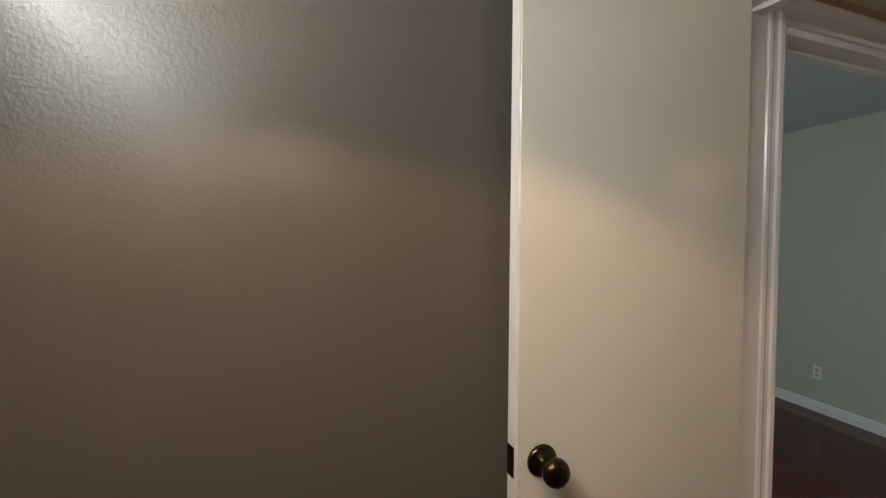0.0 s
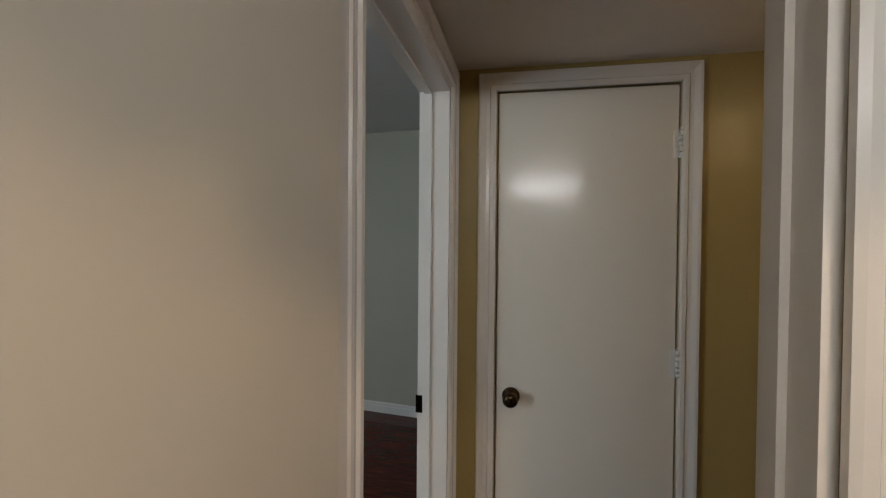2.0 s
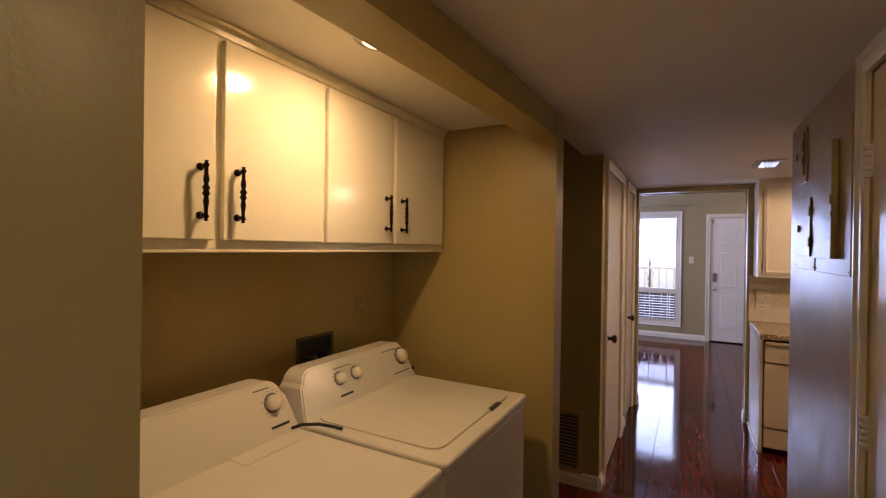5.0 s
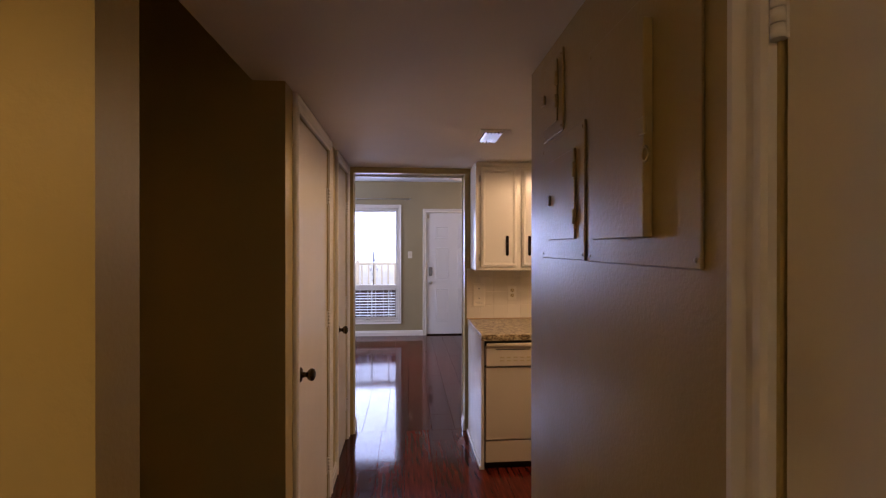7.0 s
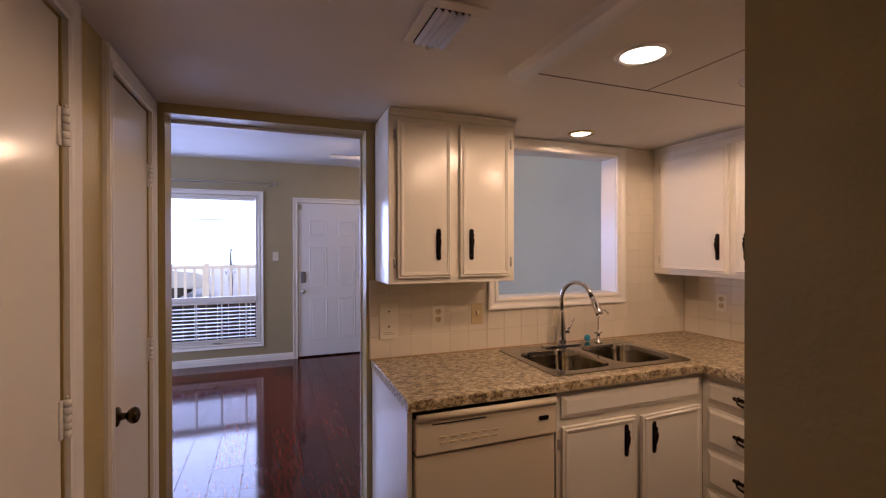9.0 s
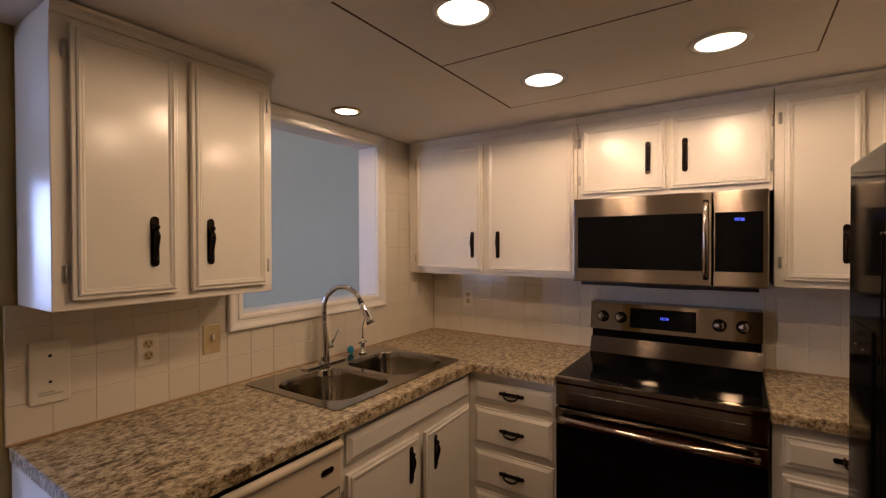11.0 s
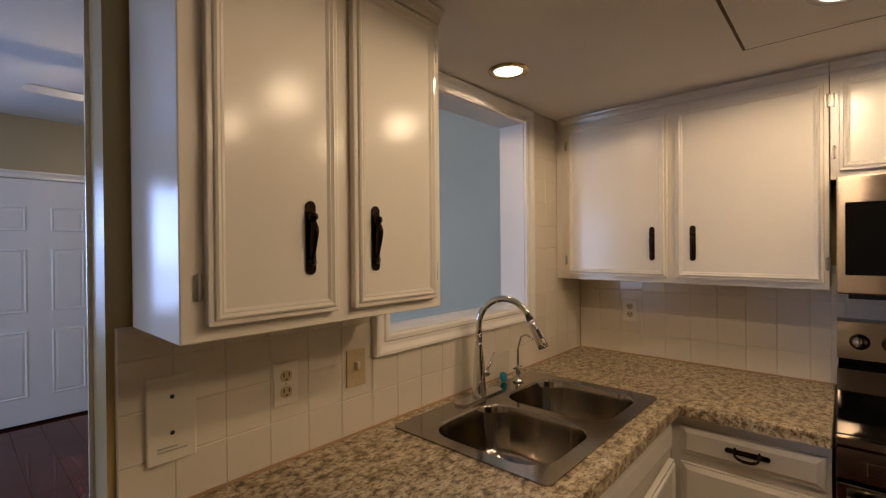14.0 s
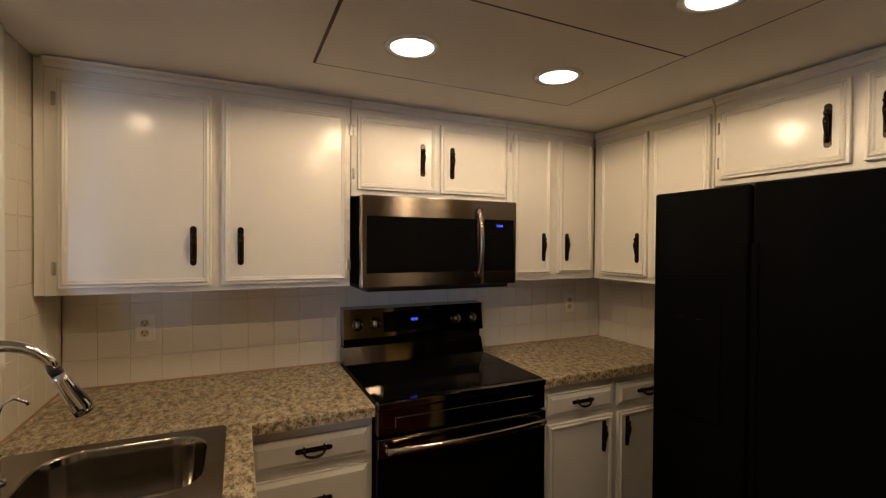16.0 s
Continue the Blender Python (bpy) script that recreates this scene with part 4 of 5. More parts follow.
def microwave():
    th = thing("microwave", pose(2.715, 4.058, 0, 0, 0, FACE_W), "stainless steel over-the-range microwave", "microwave")
    w, z0, z1 = 0.765, 1.308, 1.713
    part("body", boxes((0.002, 0.042, z0 + 0.01, w - 0.002, 0.408, z1)), BLACK_ENAMEL, th)
    d = part("door", boxes((0, 0, z0 + 0.012, 0.575, 0.04, z1), bevel=0.004, seg=2), STEEL, th)
    part("glass", boxes((0.022, -0.0022, z0 + 0.075, 0.548, 0.001, z1 - 0.088), bevel=0.001), BLACK_GLASS, d, "black glass window")
    p = part("control_panel", boxes((0.578, 0, z0 + 0.012, w, 0.04, z1), bevel=0.004, seg=2), STEEL, th)
    part("glass", boxes((0.585, -0.0022, z0 + 0.075, w - 0.018, 0.001, z1 - 0.088), bevel=0.001), BLACK_GLASS, p, "black glass control panel")
    digits(p, "10:36", pose(0.668, -0.0026, z1 - 0.118, 90), 0.016)
    bm = bmesh.new()
    tube(bm, [(0.552, -0.002 - 0.036 * math.sin(math.pi * k / 14) ** 0.6, z0 + 0.045 + (z1 - z0 - 0.085) * k / 14) for k in range(15)], 0.0115, 12)
    part("handle", bm, BAR_STEEL, d, "curved vertical steel handle")
    part("bottom_vent", boxes((0.03, 0.03, z0 - 0.006, w - 0.03, 0.38, z0 + 0.009)), BLACK, th)
    part("lamp_lens", boxes((0.25, 0.09, z0 - 0.014, 0.52, 0.20, z0 - 0.007), bevel=0.004), BLACK, th)
    return th


microwave()


def fridge():
    th = thing("refrigerator", pose(2.03, 3.165, 0, 0, 0, FACE_N), "glossy black side-by-side refrigerator with a dispenser", "refrigerator")
    w, h = 0.93, 1.695
    part("body", boxes((0.004, 0.066, 0.02, w - 0.004, 0.78, h - 0.03), bevel=0.004), BLACK_ENAMEL, th)
    for u0, u1, nm in ((0.0, 0.330, "freezer_door"), (0.336, w, "fridge_door")):
        top = h if u0 else h - 0.003
        d = part(nm, boxes((u0, 0.0, 0.10, u1, 0.062, top), bevel=0.010, seg=3), BLACK_ENAMEL, th)
        u = 0.318 if u0 == 0 else 0.348
        part("handle", boxes((u - 0.010, -0.006, 0.50, u + 0.010, 0.004, 1.52), bevel=0.004, seg=2), BLACK_ENAMEL, d, "black edge grip")
        if u0 == 0:
            part("dispenser", boxes((0.07, -0.004, 0.95, 0.25, 0.002, 1.32), bevel=0.002), BLACK_ENAMEL, d, "recessed ice and water dispenser")
            for q in (0.10, 0.17):
                part("dispenser_button", boxes((q, -0.0055, 1.27, q + 0.020, -0.0043, 1.272)), RUBBER, d)
    part("grille", boxes((0.01, 0.03, 0.0, w - 0.01, 0.07, 0.095)), BLACK, th)
    return th


fridge()


def outlet(m, label="almond duplex wall outlet", body=PLASTIC, toggle=False, name="wall_outlet", face=ALMOND):
    th = thing(name, m, label, "outlet" if not toggle else "switch")
    plate = part("plate", boxes((-0.036, -0.006, -0.058, 0.036, 0, 0.058), bevel=0.003, seg=2), body, th)
    if toggle:
        part("toggle", boxes((-0.006, -0.018, -0.004, 0.006, -0.0062, 0.018), bevel=0.002), PLASTIC, th)
        part("slot", boxes((-0.007, -0.0068, -0.012, 0.007, -0.0061, 0.018)), CAULK, plate)
    else:
        for z in (-0.021, 0.021):
            r = part("receptacle", prism(bmesh.new(), [(x, z + q) for x, q in rounded(0.032, 0.030, 0.012)], -0.0061, -0.0085, "y"), face, th)
            part("slots", boxes((-0.009, -0.0092, z - 0.002, -0.006, -0.0086, z + 0.009), (0.006, -0.0092, z - 0.002, 0.009, -0.0086, z + 0.009), (-0.0025, -0.0092, z - 0.011, 0.0025, -0.0086, z - 0.006)), BLACK, r)
    for z in ((0,) if not toggle else (-0.045, 0.045)):
        part("screw", lathe(bmesh.new(), [(0.003, 0), (0.0025, 0.0015), (0.0004, 0.002)], pose(0, -0.006, z, 90), 8), ZINC, th)
    return th


outlet(pose(1.315, 5.1595, 1.125), "cream duplex outlet on the tile splashback")
outlet(pose(1.548, 5.1595, 1.122), "almond toggle light switch on the tile splashback", ALMOND, True, "light_switch")
outlet(pose(3.1195, 4.88, 1.146, 0, 0, FACE_W), "white duplex outlet on the tile splashback")
outlet(pose(3.1195, 2.62, 1.14, 0, 0, FACE_W), "white duplex outlet in the counter corner")
th = thing("phone_plate", pose(1.04, 5.1595, 1.112), "large cream blank phone wall plate on the tiles", "wall plate")
part("plate", boxes((-0.050, -0.012, -0.095, 0.050, 0, 0.095), bevel=0.004, seg=2), PLASTIC, th)
for z in (-0.03, 0.05):
    part("screw", lathe(bmesh.new(), [(0.005, 0), (0.004, 0.002), (0.0004, 0.003)], pose(0, -0.012, z, 90), 8), BLACK, th)
part("text_lines", boxes((-0.03, -0.0125, -0.070, 0.03, -0.0121, -0.066), (-0.03, -0.0125, -0.062, 0.01, -0.0121, -0.058)), ZINC, th, "two unreadable lines of print")


def can_light(x, y, z, r, ring=TRIM):
    th = thing("recessed_light", pose(x, y, z), "round recessed ceiling light switched on", "ceiling light", "recessed kitchen lights")
    part("trim_ring", lathe(bmesh.new(), [(r + 0.006, 0.0015), (r + 0.022, 0.0005), (r + 0.020, -0.005), (r + 0.004, -0.006), (r, 0.0015)], None, 36), ring, th)
    part("diffuser", lathe(bmesh.new(), [(0.0005, 0.0015), (r, 0.0015), (r, -0.003), (0.0005, -0.003)], None, 36), LAMP_GLOW, th, "glowing white diffuser")


for _x, _y in KITCHEN_LAMPS:
    can_light(_x, _y, CEIL - 0.0048, 0.068)
can_light(2.105, 4.96, CEIL - 0.002, 0.052, GOLD)

# ceiling register
th = thing("ceiling_vent", pose(0.935, 4.09, CEIL - 0.001), "white louvred ceiling air register", "vent")
part("frame", boxes((-0.085, -0.145, -0.006, 0.085, -0.105, 0), (-0.085, 0.115, -0.006, 0.085, 0.145, 0), (-0.085, -0.105, -0.006, -0.052, 0.115, 0), (0.052, -0.105, -0.006, 0.085, 0.115, 0), bevel=0.002), CEILING, th)
part("backing", boxes((-0.052, -0.105, -0.002, 0.052, 0.115, 0)), HOLLOW_SHADE, th)
for k in range(5):
    part("slat", boxes((-0.0006, -0.105, -0.009, 0.0006, 0.115, 0.009)), TRIM, th, "pale metal slat", pose(-0.040 + 0.020 * k, 0, -0.008, 0, -38))
part("lever", boxes((-0.004, 0.118, -0.016, 0.004, 0.124, -0.0055)), ZINC, th)
# ---- laundry alcove ----
th = thing("wall_cabinet", pose(-0.61, 0.672, 0, 0, 0, FACE_E), "ivory four-door laundry wall cabinet with spindle handles", "cabinet")
part("body", boxes((0, 0, 1.520, 1.626, 0.287, 2.106), bevel=0.002), LAUNDRY_CABINET, th)
part("crown_moulding", _crown(1.626, 2.108), LAUNDRY_CABINET, th)
part("bottom_lip", boxes((0, -0.006, 1.512, 1.626, 0.02, 1.5205), bevel=0.002), LAUNDRY_CABINET, th)
for u0, u1, hu, gu in ((0.03, 0.394, 0.352, 0.02), (0.418, 0.782, 0.456, 0.792), (0.800, 1.168, 1.128, 0.792), (1.198, 1.598, 1.238, 1.606)):
    d = front(th, "door", u0, u1, 1.545, 2.065, -0.018, False, LAUNDRY_CABINET)
    spindle_handle(d, pose(hu, -0.018, 1.665))
    for z in (1.60, 2.01):
        small_hinge(d, gu, z, -0.002)


def console(parent, w, knobs, tall=0.170):
    """Sloped control console of a washer or dryer with round top corners."""
    n, r = 7, 0.055
    bm = bmesh.new()
    z0, z1 = 0.925, 0.925 + tall
    side = lambda z: 0.002 + 0.035 * (z - z0) / tall  # noqa: E731
    prof = [(side(z0), z0), (side(z1 - r), z1 - r)] + [(side(z1) + r - r * math.cos(radians(90 * k / n)), z1 - r + r * math.sin(radians(90 * k / n))) for k in range(1, n + 1)]
    prof += [(w - q, z) for q, z in prof[::-1]]
    lean = lambda z: 0.535 + (z - z0) * 0.42  # noqa: E731
    fr, bk = [bm.verts.new((u, lean(z), z)) for u, z in prof], [bm.verts.new((u, 0.690, z - 0.004)) for u, z in prof]
    bm.faces.new(fr), bm.faces.new(bk[::-1])
    for k in range(len(prof)):
        bm.faces.new((fr[k], bk[k], bk[(k + 1) % len(prof)], fr[(k + 1) % len(prof)]))
    bmesh.ops.recalc_face_normals(bm, faces=bm.faces)
    bmesh.ops.bevel(bm, geom=[e for e in bm.edges if e.verts[0] in fr and e.verts[1] in fr], offset=0.006, segments=2, affect="EDGES")
    c = part("console", bm, APPLIANCE, parent, "white control console")
    tilt = -math.degrees(math.atan(0.42))
    for u, z, s in knobs:
        m = pose(u, lean(z), z, tilt)
        part("dial_ring", lathe(bmesh.new(), [(s * 1.28, 0), (s * 1.28, 0.0015), (s * 1.06, 0.0018), (s * 1.06, 0)], m @ pose(0, 0, 0, 90), 28), GREY_PLASTIC, c, "dark dial ring")
        part("knob", lathe(bmesh.new(), [(s, 0), (s, 0.012), (s * 0.85, 0.018), (s * 0.8, 0.024), (0.0005, 0.025)], m @ pose(0, -0.001, 0, 90), 24), PLASTIC, c, "round white dial")
        bm = bmesh.new()
        for k in range(10):
            a = radians(-130 + 260 * k / 9)
            b = box(bmesh.new(), -0.004, -0.0008, -0.0007, 0.004, 0, 0.0007)
            b.transform(m @ pose(s * 1.6 * math.sin(a), -0.0003, s * 1.6 * math.cos(a)))
            tmp = bpy.data.meshes.new("tmp")
            b.to_mesh(tmp)
            bm.from_mesh(tmp)
            bpy.data.meshes.remove(tmp)
            b.free()
        part("dial_marks", bm, GREY_PLASTIC, c, "unreadable dial lettering")
    return c, lean, tilt


def bars(parent, rows, lean, tilt, name="print", material=BLACK, label="small dark printed word"):
    for u, z, w, h in rows:
        bm = boxes((-w / 2, -0.0008, -h / 2, w / 2, 0, h / 2))
        part(name, bm, material, parent, label, pose(u, lean(z) - 0.0002, z, tilt))


def washer():
    th = thing("washing_machine", pose(-0.108, 1.434, 0, 0, 0, FACE_E), "white top-load washing machine in the alcove", "washing machine", "laundry machines")
    w = 0.70
    part("cabinet", boxes((0.002, 0.01, 0.02, w - 0.002, 0.69, 0.895), bevel=0.008, seg=2), APPLIANCE, th)
    part("top_deck", boxes((0, 0, 0.897, w, 0.69, 0.936), bevel=0.012, seg=3), APPLIANCE, th)
    lid = part("lid", prism(bmesh.new(), [(0.35 + x, 0.30 + y) for x, y in rounded(0.60, 0.49, 0.05)], 0.9362, 0.942, "z"), APPLIANCE, th, "white lid")
    part("grip", boxes((0.44, 0.045, 0.9361, 0.53, 0.068, 0.9435), bevel=0.003), BLACK, lid, "dark lid grip")
    c, lean, tilt = console(th, w, ((0.212, 1.032, 0.021), (0.305, 1.032, 0.021), (0.622, 1.034, 0.031)))
    bars(c, ((0.23, 0.972, 0.07, 0.008), (0.60, 0.972, 0.12, 0.004), (0.24, 1.068, 0.10, 0.003), (0.55, 1.07, 0.10, 0.003)), lean, tilt)
    part("start_button", lathe(bmesh.new(), [(0.008, 0), (0.008, 0.004), (0.0005, 0.005)], pose(0.685, lean(0.968), 0.968, tilt) @ pose(0, 0, 0, 90), 14), BLACK, c)
    for u in (0.05, w - 0.05):
        for v in (0.06, 0.63):
            part("foot", lathe(bmesh.new(), [(0.02, 0), (0.02, 0.02)], pose(u, v, 0), 10), RUBBER, th)
    return th


def dryer():
    th = thing("clothes_dryer", pose(-0.112, 0.728, 0, 0, 0, FACE_E), "white front-load clothes dryer beside the washing machine", "dryer", "laundry machines")
    w = 0.695
    part("cabinet", boxes((0.002, 0.01, 0.02, w - 0.002, 0.69, 0.895), bevel=0.008, seg=2), APPLIANCE, th)
    part("top_deck", boxes((0, 0, 0.897, w, 0.69, 0.930), bevel=0.012, seg=3), APPLIANCE, th)
    part("lint_lid", prism(bmesh.new(), [(0.53 + x, 0.51 + y) for x, y in rounded(0.20, 0.085, 0.006)], 0.9302, 0.9328, "z"), APPLIANCE, th, "white lint screen lid")
    part("door_seal", prism(bmesh.new(), [(0.35 + x, 0.60 + z) for x, z in rounded(0.614, 0.494, 0.05)], 0.014, 0.006, "y"), GREY_PLASTIC, th, "grey seam round the dryer door")
    bm = bmesh.new()
    rings = [[bm.verts.new((0.35 + x, v, 0.60 + z)) for x, z in rounded(w_, h_, 0.045)] for w_, h_, v in ((0.60, 0.48, 0.012), (0.60, 0.48, -0.004), (0.592, 0.472, -0.010), (0.53, 0.41, -0.012), (0.515, 0.395, -0.007))]
    for a, b in zip(rings, rings[1:]):
        for k in range(len(a)):
            bm.faces.new((a[k], a[(k + 1) % len(a)], b[(k + 1) % len(a)], b[k]))
    bm.faces.new(rings[-1])
    d = part("door", bm, APPLIANCE, th, "white dryer door with a sunken panel")
    part("badge", lathe(bmesh.new(), [(0.028, 0), (0.028, 0.001), (0.0005, 0.0012)], pose(0.155, -0.0072, 0.755, 90), 24), GREY_PLASTIC, d, "round grey sticker")
    c, lean, tilt = console(th, w, ((0.06, 1.028, 0.030), (0.610, 1.030, 0.025)))
    bars(c, ((0.62, 0.962, 0.07, 0.008), (0.58, 1.076, 0.06, 0.003), (0.10, 1.075, 0.10, 0.003)), lean, tilt)
    for u in (0.05, w - 0.05):
        for v in (0.06, 0.63):
            part("foot", lathe(bmesh.new(), [(0.02, 0), (0.02, 0.02)], pose(u, v, 0), 10), RUBBER, th)
    return th


washer(), dryer()
th = thing("power_cord", pose(0, 0, 0), "black power cord lying between the machines", "cord")
part("cable", tube(bmesh.new(), [(-0.665, 1.38, 0.936), (-0.63, 1.405, 0.950), (-0.58, 1.432, 0.953), (-0.53, 1.45, 0.9475), (-0.505, 1.458, 0.9435)], 0.0055, 8), RUBBER, th)
th = thing("washer_supply_box", pose(-0.8995, 1.732, 1.095, 0, 0, FACE_E) @ Matrix.Diagonal((0.80, 1, 0.78, 1)), "recessed washer supply box with dark valves", "supply box")
part("frame", boxes((-0.13, -0.008, -0.085, 0.13, 0, -0.07), (-0.13, -0.008, 0.07, 0.13, 0, 0.085), (-0.13, -0.008, -0.07, -0.115, 0, 0.07), (0.115, -0.008, -0.07, 0.13, 0, 0.07), bevel=0.002), VALVE_BOX, th)
# shallow sheet, coloured dark like the shade inside a deep box
part("back", boxes((-0.115, -0.003, -0.07, 0.115, -0.0005, 0.07)), HOLLOW_SHADE, th)
for u in (-0.06, 0.05):
    v = part("valve", lathe(bmesh.new(), [(0.014, 0), (0.014, 0.03), (0.024, 0.032), (0.024, 0.042), (0.0005, 0.044)], pose(u, -0.003, -0.03, 90), 12), BLACK, th, "dark valve")
    tube_bm = tube(bmesh.new(), [(u, -0.02, -0.035), (u, -0.03, -0.07), (u, -0.03, -0.12)], 0.012, 8)
    part("hose", tube_bm, RUBBER, v, "black hose")
outlet(pose(-0.8995, 2.02, 1.25, 0, 0, FACE_E), "wall-painted duplex outlet on the laundry wall", WALL, face=WALL)
th = thing("ceiling_light", pose(*LAUNDRY_LAMP, 2.108), "shallow round warm light on the alcove ceiling", "ceiling light")
part("base", lathe(bmesh.new(), [(0.085, 0), (0.085, -0.006), (0.068, -0.009)], None, 24), TRIM, th)
part("lens", lathe(bmesh.new(), [(0.066, -0.007), (0.062, -0.012), (0.045, -0.015), (0.0005, -0.017)], None, 24), WARM_GLOW, th, "glowing warm glass lens").visible_shadow = False

# ---- hall ----
th = thing("ceiling_light", pose(*HALL_LAMP, CEIL - 0.001), "flush round warm light on the hall ceiling", "ceiling light")
part("base", lathe(bmesh.new(), [(0.12, 0), (0.12, -0.012), (0.10, -0.018)], None, 28), TRIM, th)
part("globe", lathe(bmesh.new(), [(0.10, -0.018), (0.095, -0.034), (0.06, -0.048), (0.0005, -0.054)], None, 28), WARM_GLOW, th, "glowing warm glass globe").visible_shadow = False
# return air grille in the recess
th = thing("return_air_grille", pose(-0.32, 3.3165, 0.285, 0, 0, FACE_S), "painted metal return air grille low on the wall", "grille")
part("frame", boxes((-0.20, -0.010, -0.205, 0.20, 0, -0.18), (-0.20, -0.010, 0.18, 0.20, 0, 0.205), (-0.20, -0.010, -0.18, -0.175, 0, 0.18), (0.175, -0.010, -0.18, 0.20, 0, 0.18), bevel=0.002), WALL, th)
part("backing", boxes((-0.175, -0.002, -0.18, 0.175, -0.0005, 0.18)), HOLLOW_SHADE, th)
for k in range(16):
    part("slat", boxes((-0.175, -0.0008, -0.009, 0.175, 0.0008, 0.009)), WALL, th, "", pose(0, -0.008, -0.168 + 0.0225 * k, 40))


def breaker(name, y1, y0, z0, z1, dy1, dy0, dz0, dz1, label, latch, open_gap=0.0):
    """Breaker panel on the east hall wall between y1 (its left) and y0."""
    th = thing(name, pose(0.9195, y1, 0, 0, 0, FACE_W), label, "breaker panel", "hall breaker panels")
    w = y1 - y0
    cov = part("cover", boxes((0, -0.006, z0, w, 0, z1), bevel=0.003, seg=2), WALL, th)
    d = part("door", boxes((y1 - dy1, -0.012 - open_gap, dz0, y1 - dy0, -0.0065, dz1), bevel=0.002), WALL, th)
    for z in (dz0 + 0.06, dz1 - 0.06):
        part("hinge", tube(bmesh.new(), [((y1 - dy0 if latch == 0 else y1 - dy1), -0.012, z - 0.02), ((y1 - dy0 if latch == 0 else y1 - dy1), -0.012, z + 0.02)], 0.006, 8), WALL, d)
    lu = y1 - dy1 + 0.012 if latch == 0 else y1 - dy0 + 0.004
    part("latch", boxes((lu - 0.012, -0.02 - open_gap, (dz0 + dz1) / 2 - 0.016, lu + 0.012, -0.0125 - open_gap, (dz0 + dz1) / 2 + 0.016), bevel=0.002), WALL, d, "small painted latch")
    for u in (0.014, w - 0.014):
        for z in (z0 + 0.016, z1 - 0.016):
            part("screw", lathe(bmesh.new(), [(0.005, 0), (0.004, 0.0015), (0.0005, 0.002)], pose(u, -0.006, z, 90), 10), WALL, cov)
    return th


breaker("breaker_panel", 3.025, 2.663, 1.460, 1.828, 2.94, 2.720, 1.518, 1.766, "wall-painted breaker panel with a small door", 0)
TALL = breaker("breaker_panel", 2.640, 2.20, 1.458, 1.985, 2.566, 2.338, 1.513, 1.925, "wall-painted tall breaker panel with its door ajar", 1, 0.014)
part("pull_ring", tube(bmesh.new(), [(0.311 + 0.011 * math.cos(math.pi * k / 6), -0.026, 1.667 + 0.014 * math.sin(math.pi * k / 6)) for k in range(13)], 0.0025, 8), WALL, TALL, "wall-painted pull ring")
breaker("meter_box", 3.012, 2.828, 1.842, 2.09, 2.992, 2.866, 1.880, 2.07, "small wall-painted meter box near the ceiling", 0)

# ---- first room ----
th = thing("vanity_light", pose(2.63, 0.24, 2.02, 0, 0, FACE_W), "vanity light bar with three white globes", "wall light")
part("back_plate", boxes((-0.30, -0.02, -0.045, 0.30, 0, 0.045), bevel=0.004), CHROME, th)
for u in (-0.2, 0.0, 0.2):
    g = part("globe", lathe(bmesh.new(), [(max(0.0005, 0.05 * math.sin(radians(a))), 0.068 - 0.05 * math.cos(radians(a))) for a in range(0, 181, 15)], pose(u, 0, 0, 90), 16), COOL_GLOW, th, "glowing white globe")
    g.visible_shadow = False
th = thing("recessed_light", pose(2.10, 0.42, CEIL - 0.002), "round recessed warm ceiling light", "ceiling light")
part("trim_ring", lathe(bmesh.new(), [(0.06, 0.001), (0.08, 0.0005), (0.078, -0.005), (0.062, -0.006), (0.056, 0.001)], None, 30), TRIM, th)
part("diffuser", lathe(bmesh.new(), [(0.0005, 0.001), (0.056, 0.001), (0.056, -0.002), (0.0005, -0.002)], None, 30), WARM_GLOW, th)
structure("ceiling_first_room", boxes((0.97, -0.6, CEIL, 3.30, -0.42, CEIL + 0.06)), CEILING, "painted ceiling of the first room", "ceiling")

# ---- south room ----
outlet(pose(-2.2735, -2.02, 0.335, 0, 0, FACE_E - 7.7), "white duplex outlet on the south room wall", PLASTIC)

# ---- living room ----
th = thing("door_6", pose(0.79, 9.20, 0), "white six-panel steel front door", "door", kind="structure")
W_, H_ = 0.91, 2.09
bm = boxes((0.002, 0, 0.02, W_ - 0.002, 0.044, H_), bevel=0.002)
part("leaf", bm, WHITE_DOOR, th)
for a in (0.145, 0.535):
    for z0, z1 in ((0.235, 0.80), (0.955, 1.50), (1.65, 1.86)):
        b2 = bmesh.new()
        u0, u1 = a, a + 0.235
        for d0, o0, d1, o1 in ((0.0, 0.0, 0.010, 0.006), (0.010, 0.006, 0.022, 0.0005), (0.022, 0.0005, 0.040, 0.004)):
            r1 = [b2.verts.new(p) for p in ((u0 + d0, -o0, z0 + d0), (u1 - d0, -o0, z0 + d0), (u1 - d0, -o0, z1 - d0), (u0 + d0, -o0, z1 - d0))]
            r2 = [b2.verts.new(p) for p in ((u0 + d1, -o1, z0 + d1), (u1 - d1, -o1, z0 + d1), (u1 - d1, -o1, z1 - d1), (u0 + d1, -o1, z1 - d1))]
            for k in range(4):
                b2.faces.new((r1[k], r1[(k + 1) % 4], r2[(k + 1) % 4], r2[k]))
        b2.faces.new(r2)
        part("panel", b2, WHITE_DOOR, th)
part("keypad_lock", boxes((0.035, -0.022, 1.015, 0.095, 0, 1.165), bevel=0.012, seg=3), GREY_PLASTIC, th, "grey electronic keypad lock")
knob(th, pose(0.065, 0, 0.90), ZINC, "satin nickel door knob")
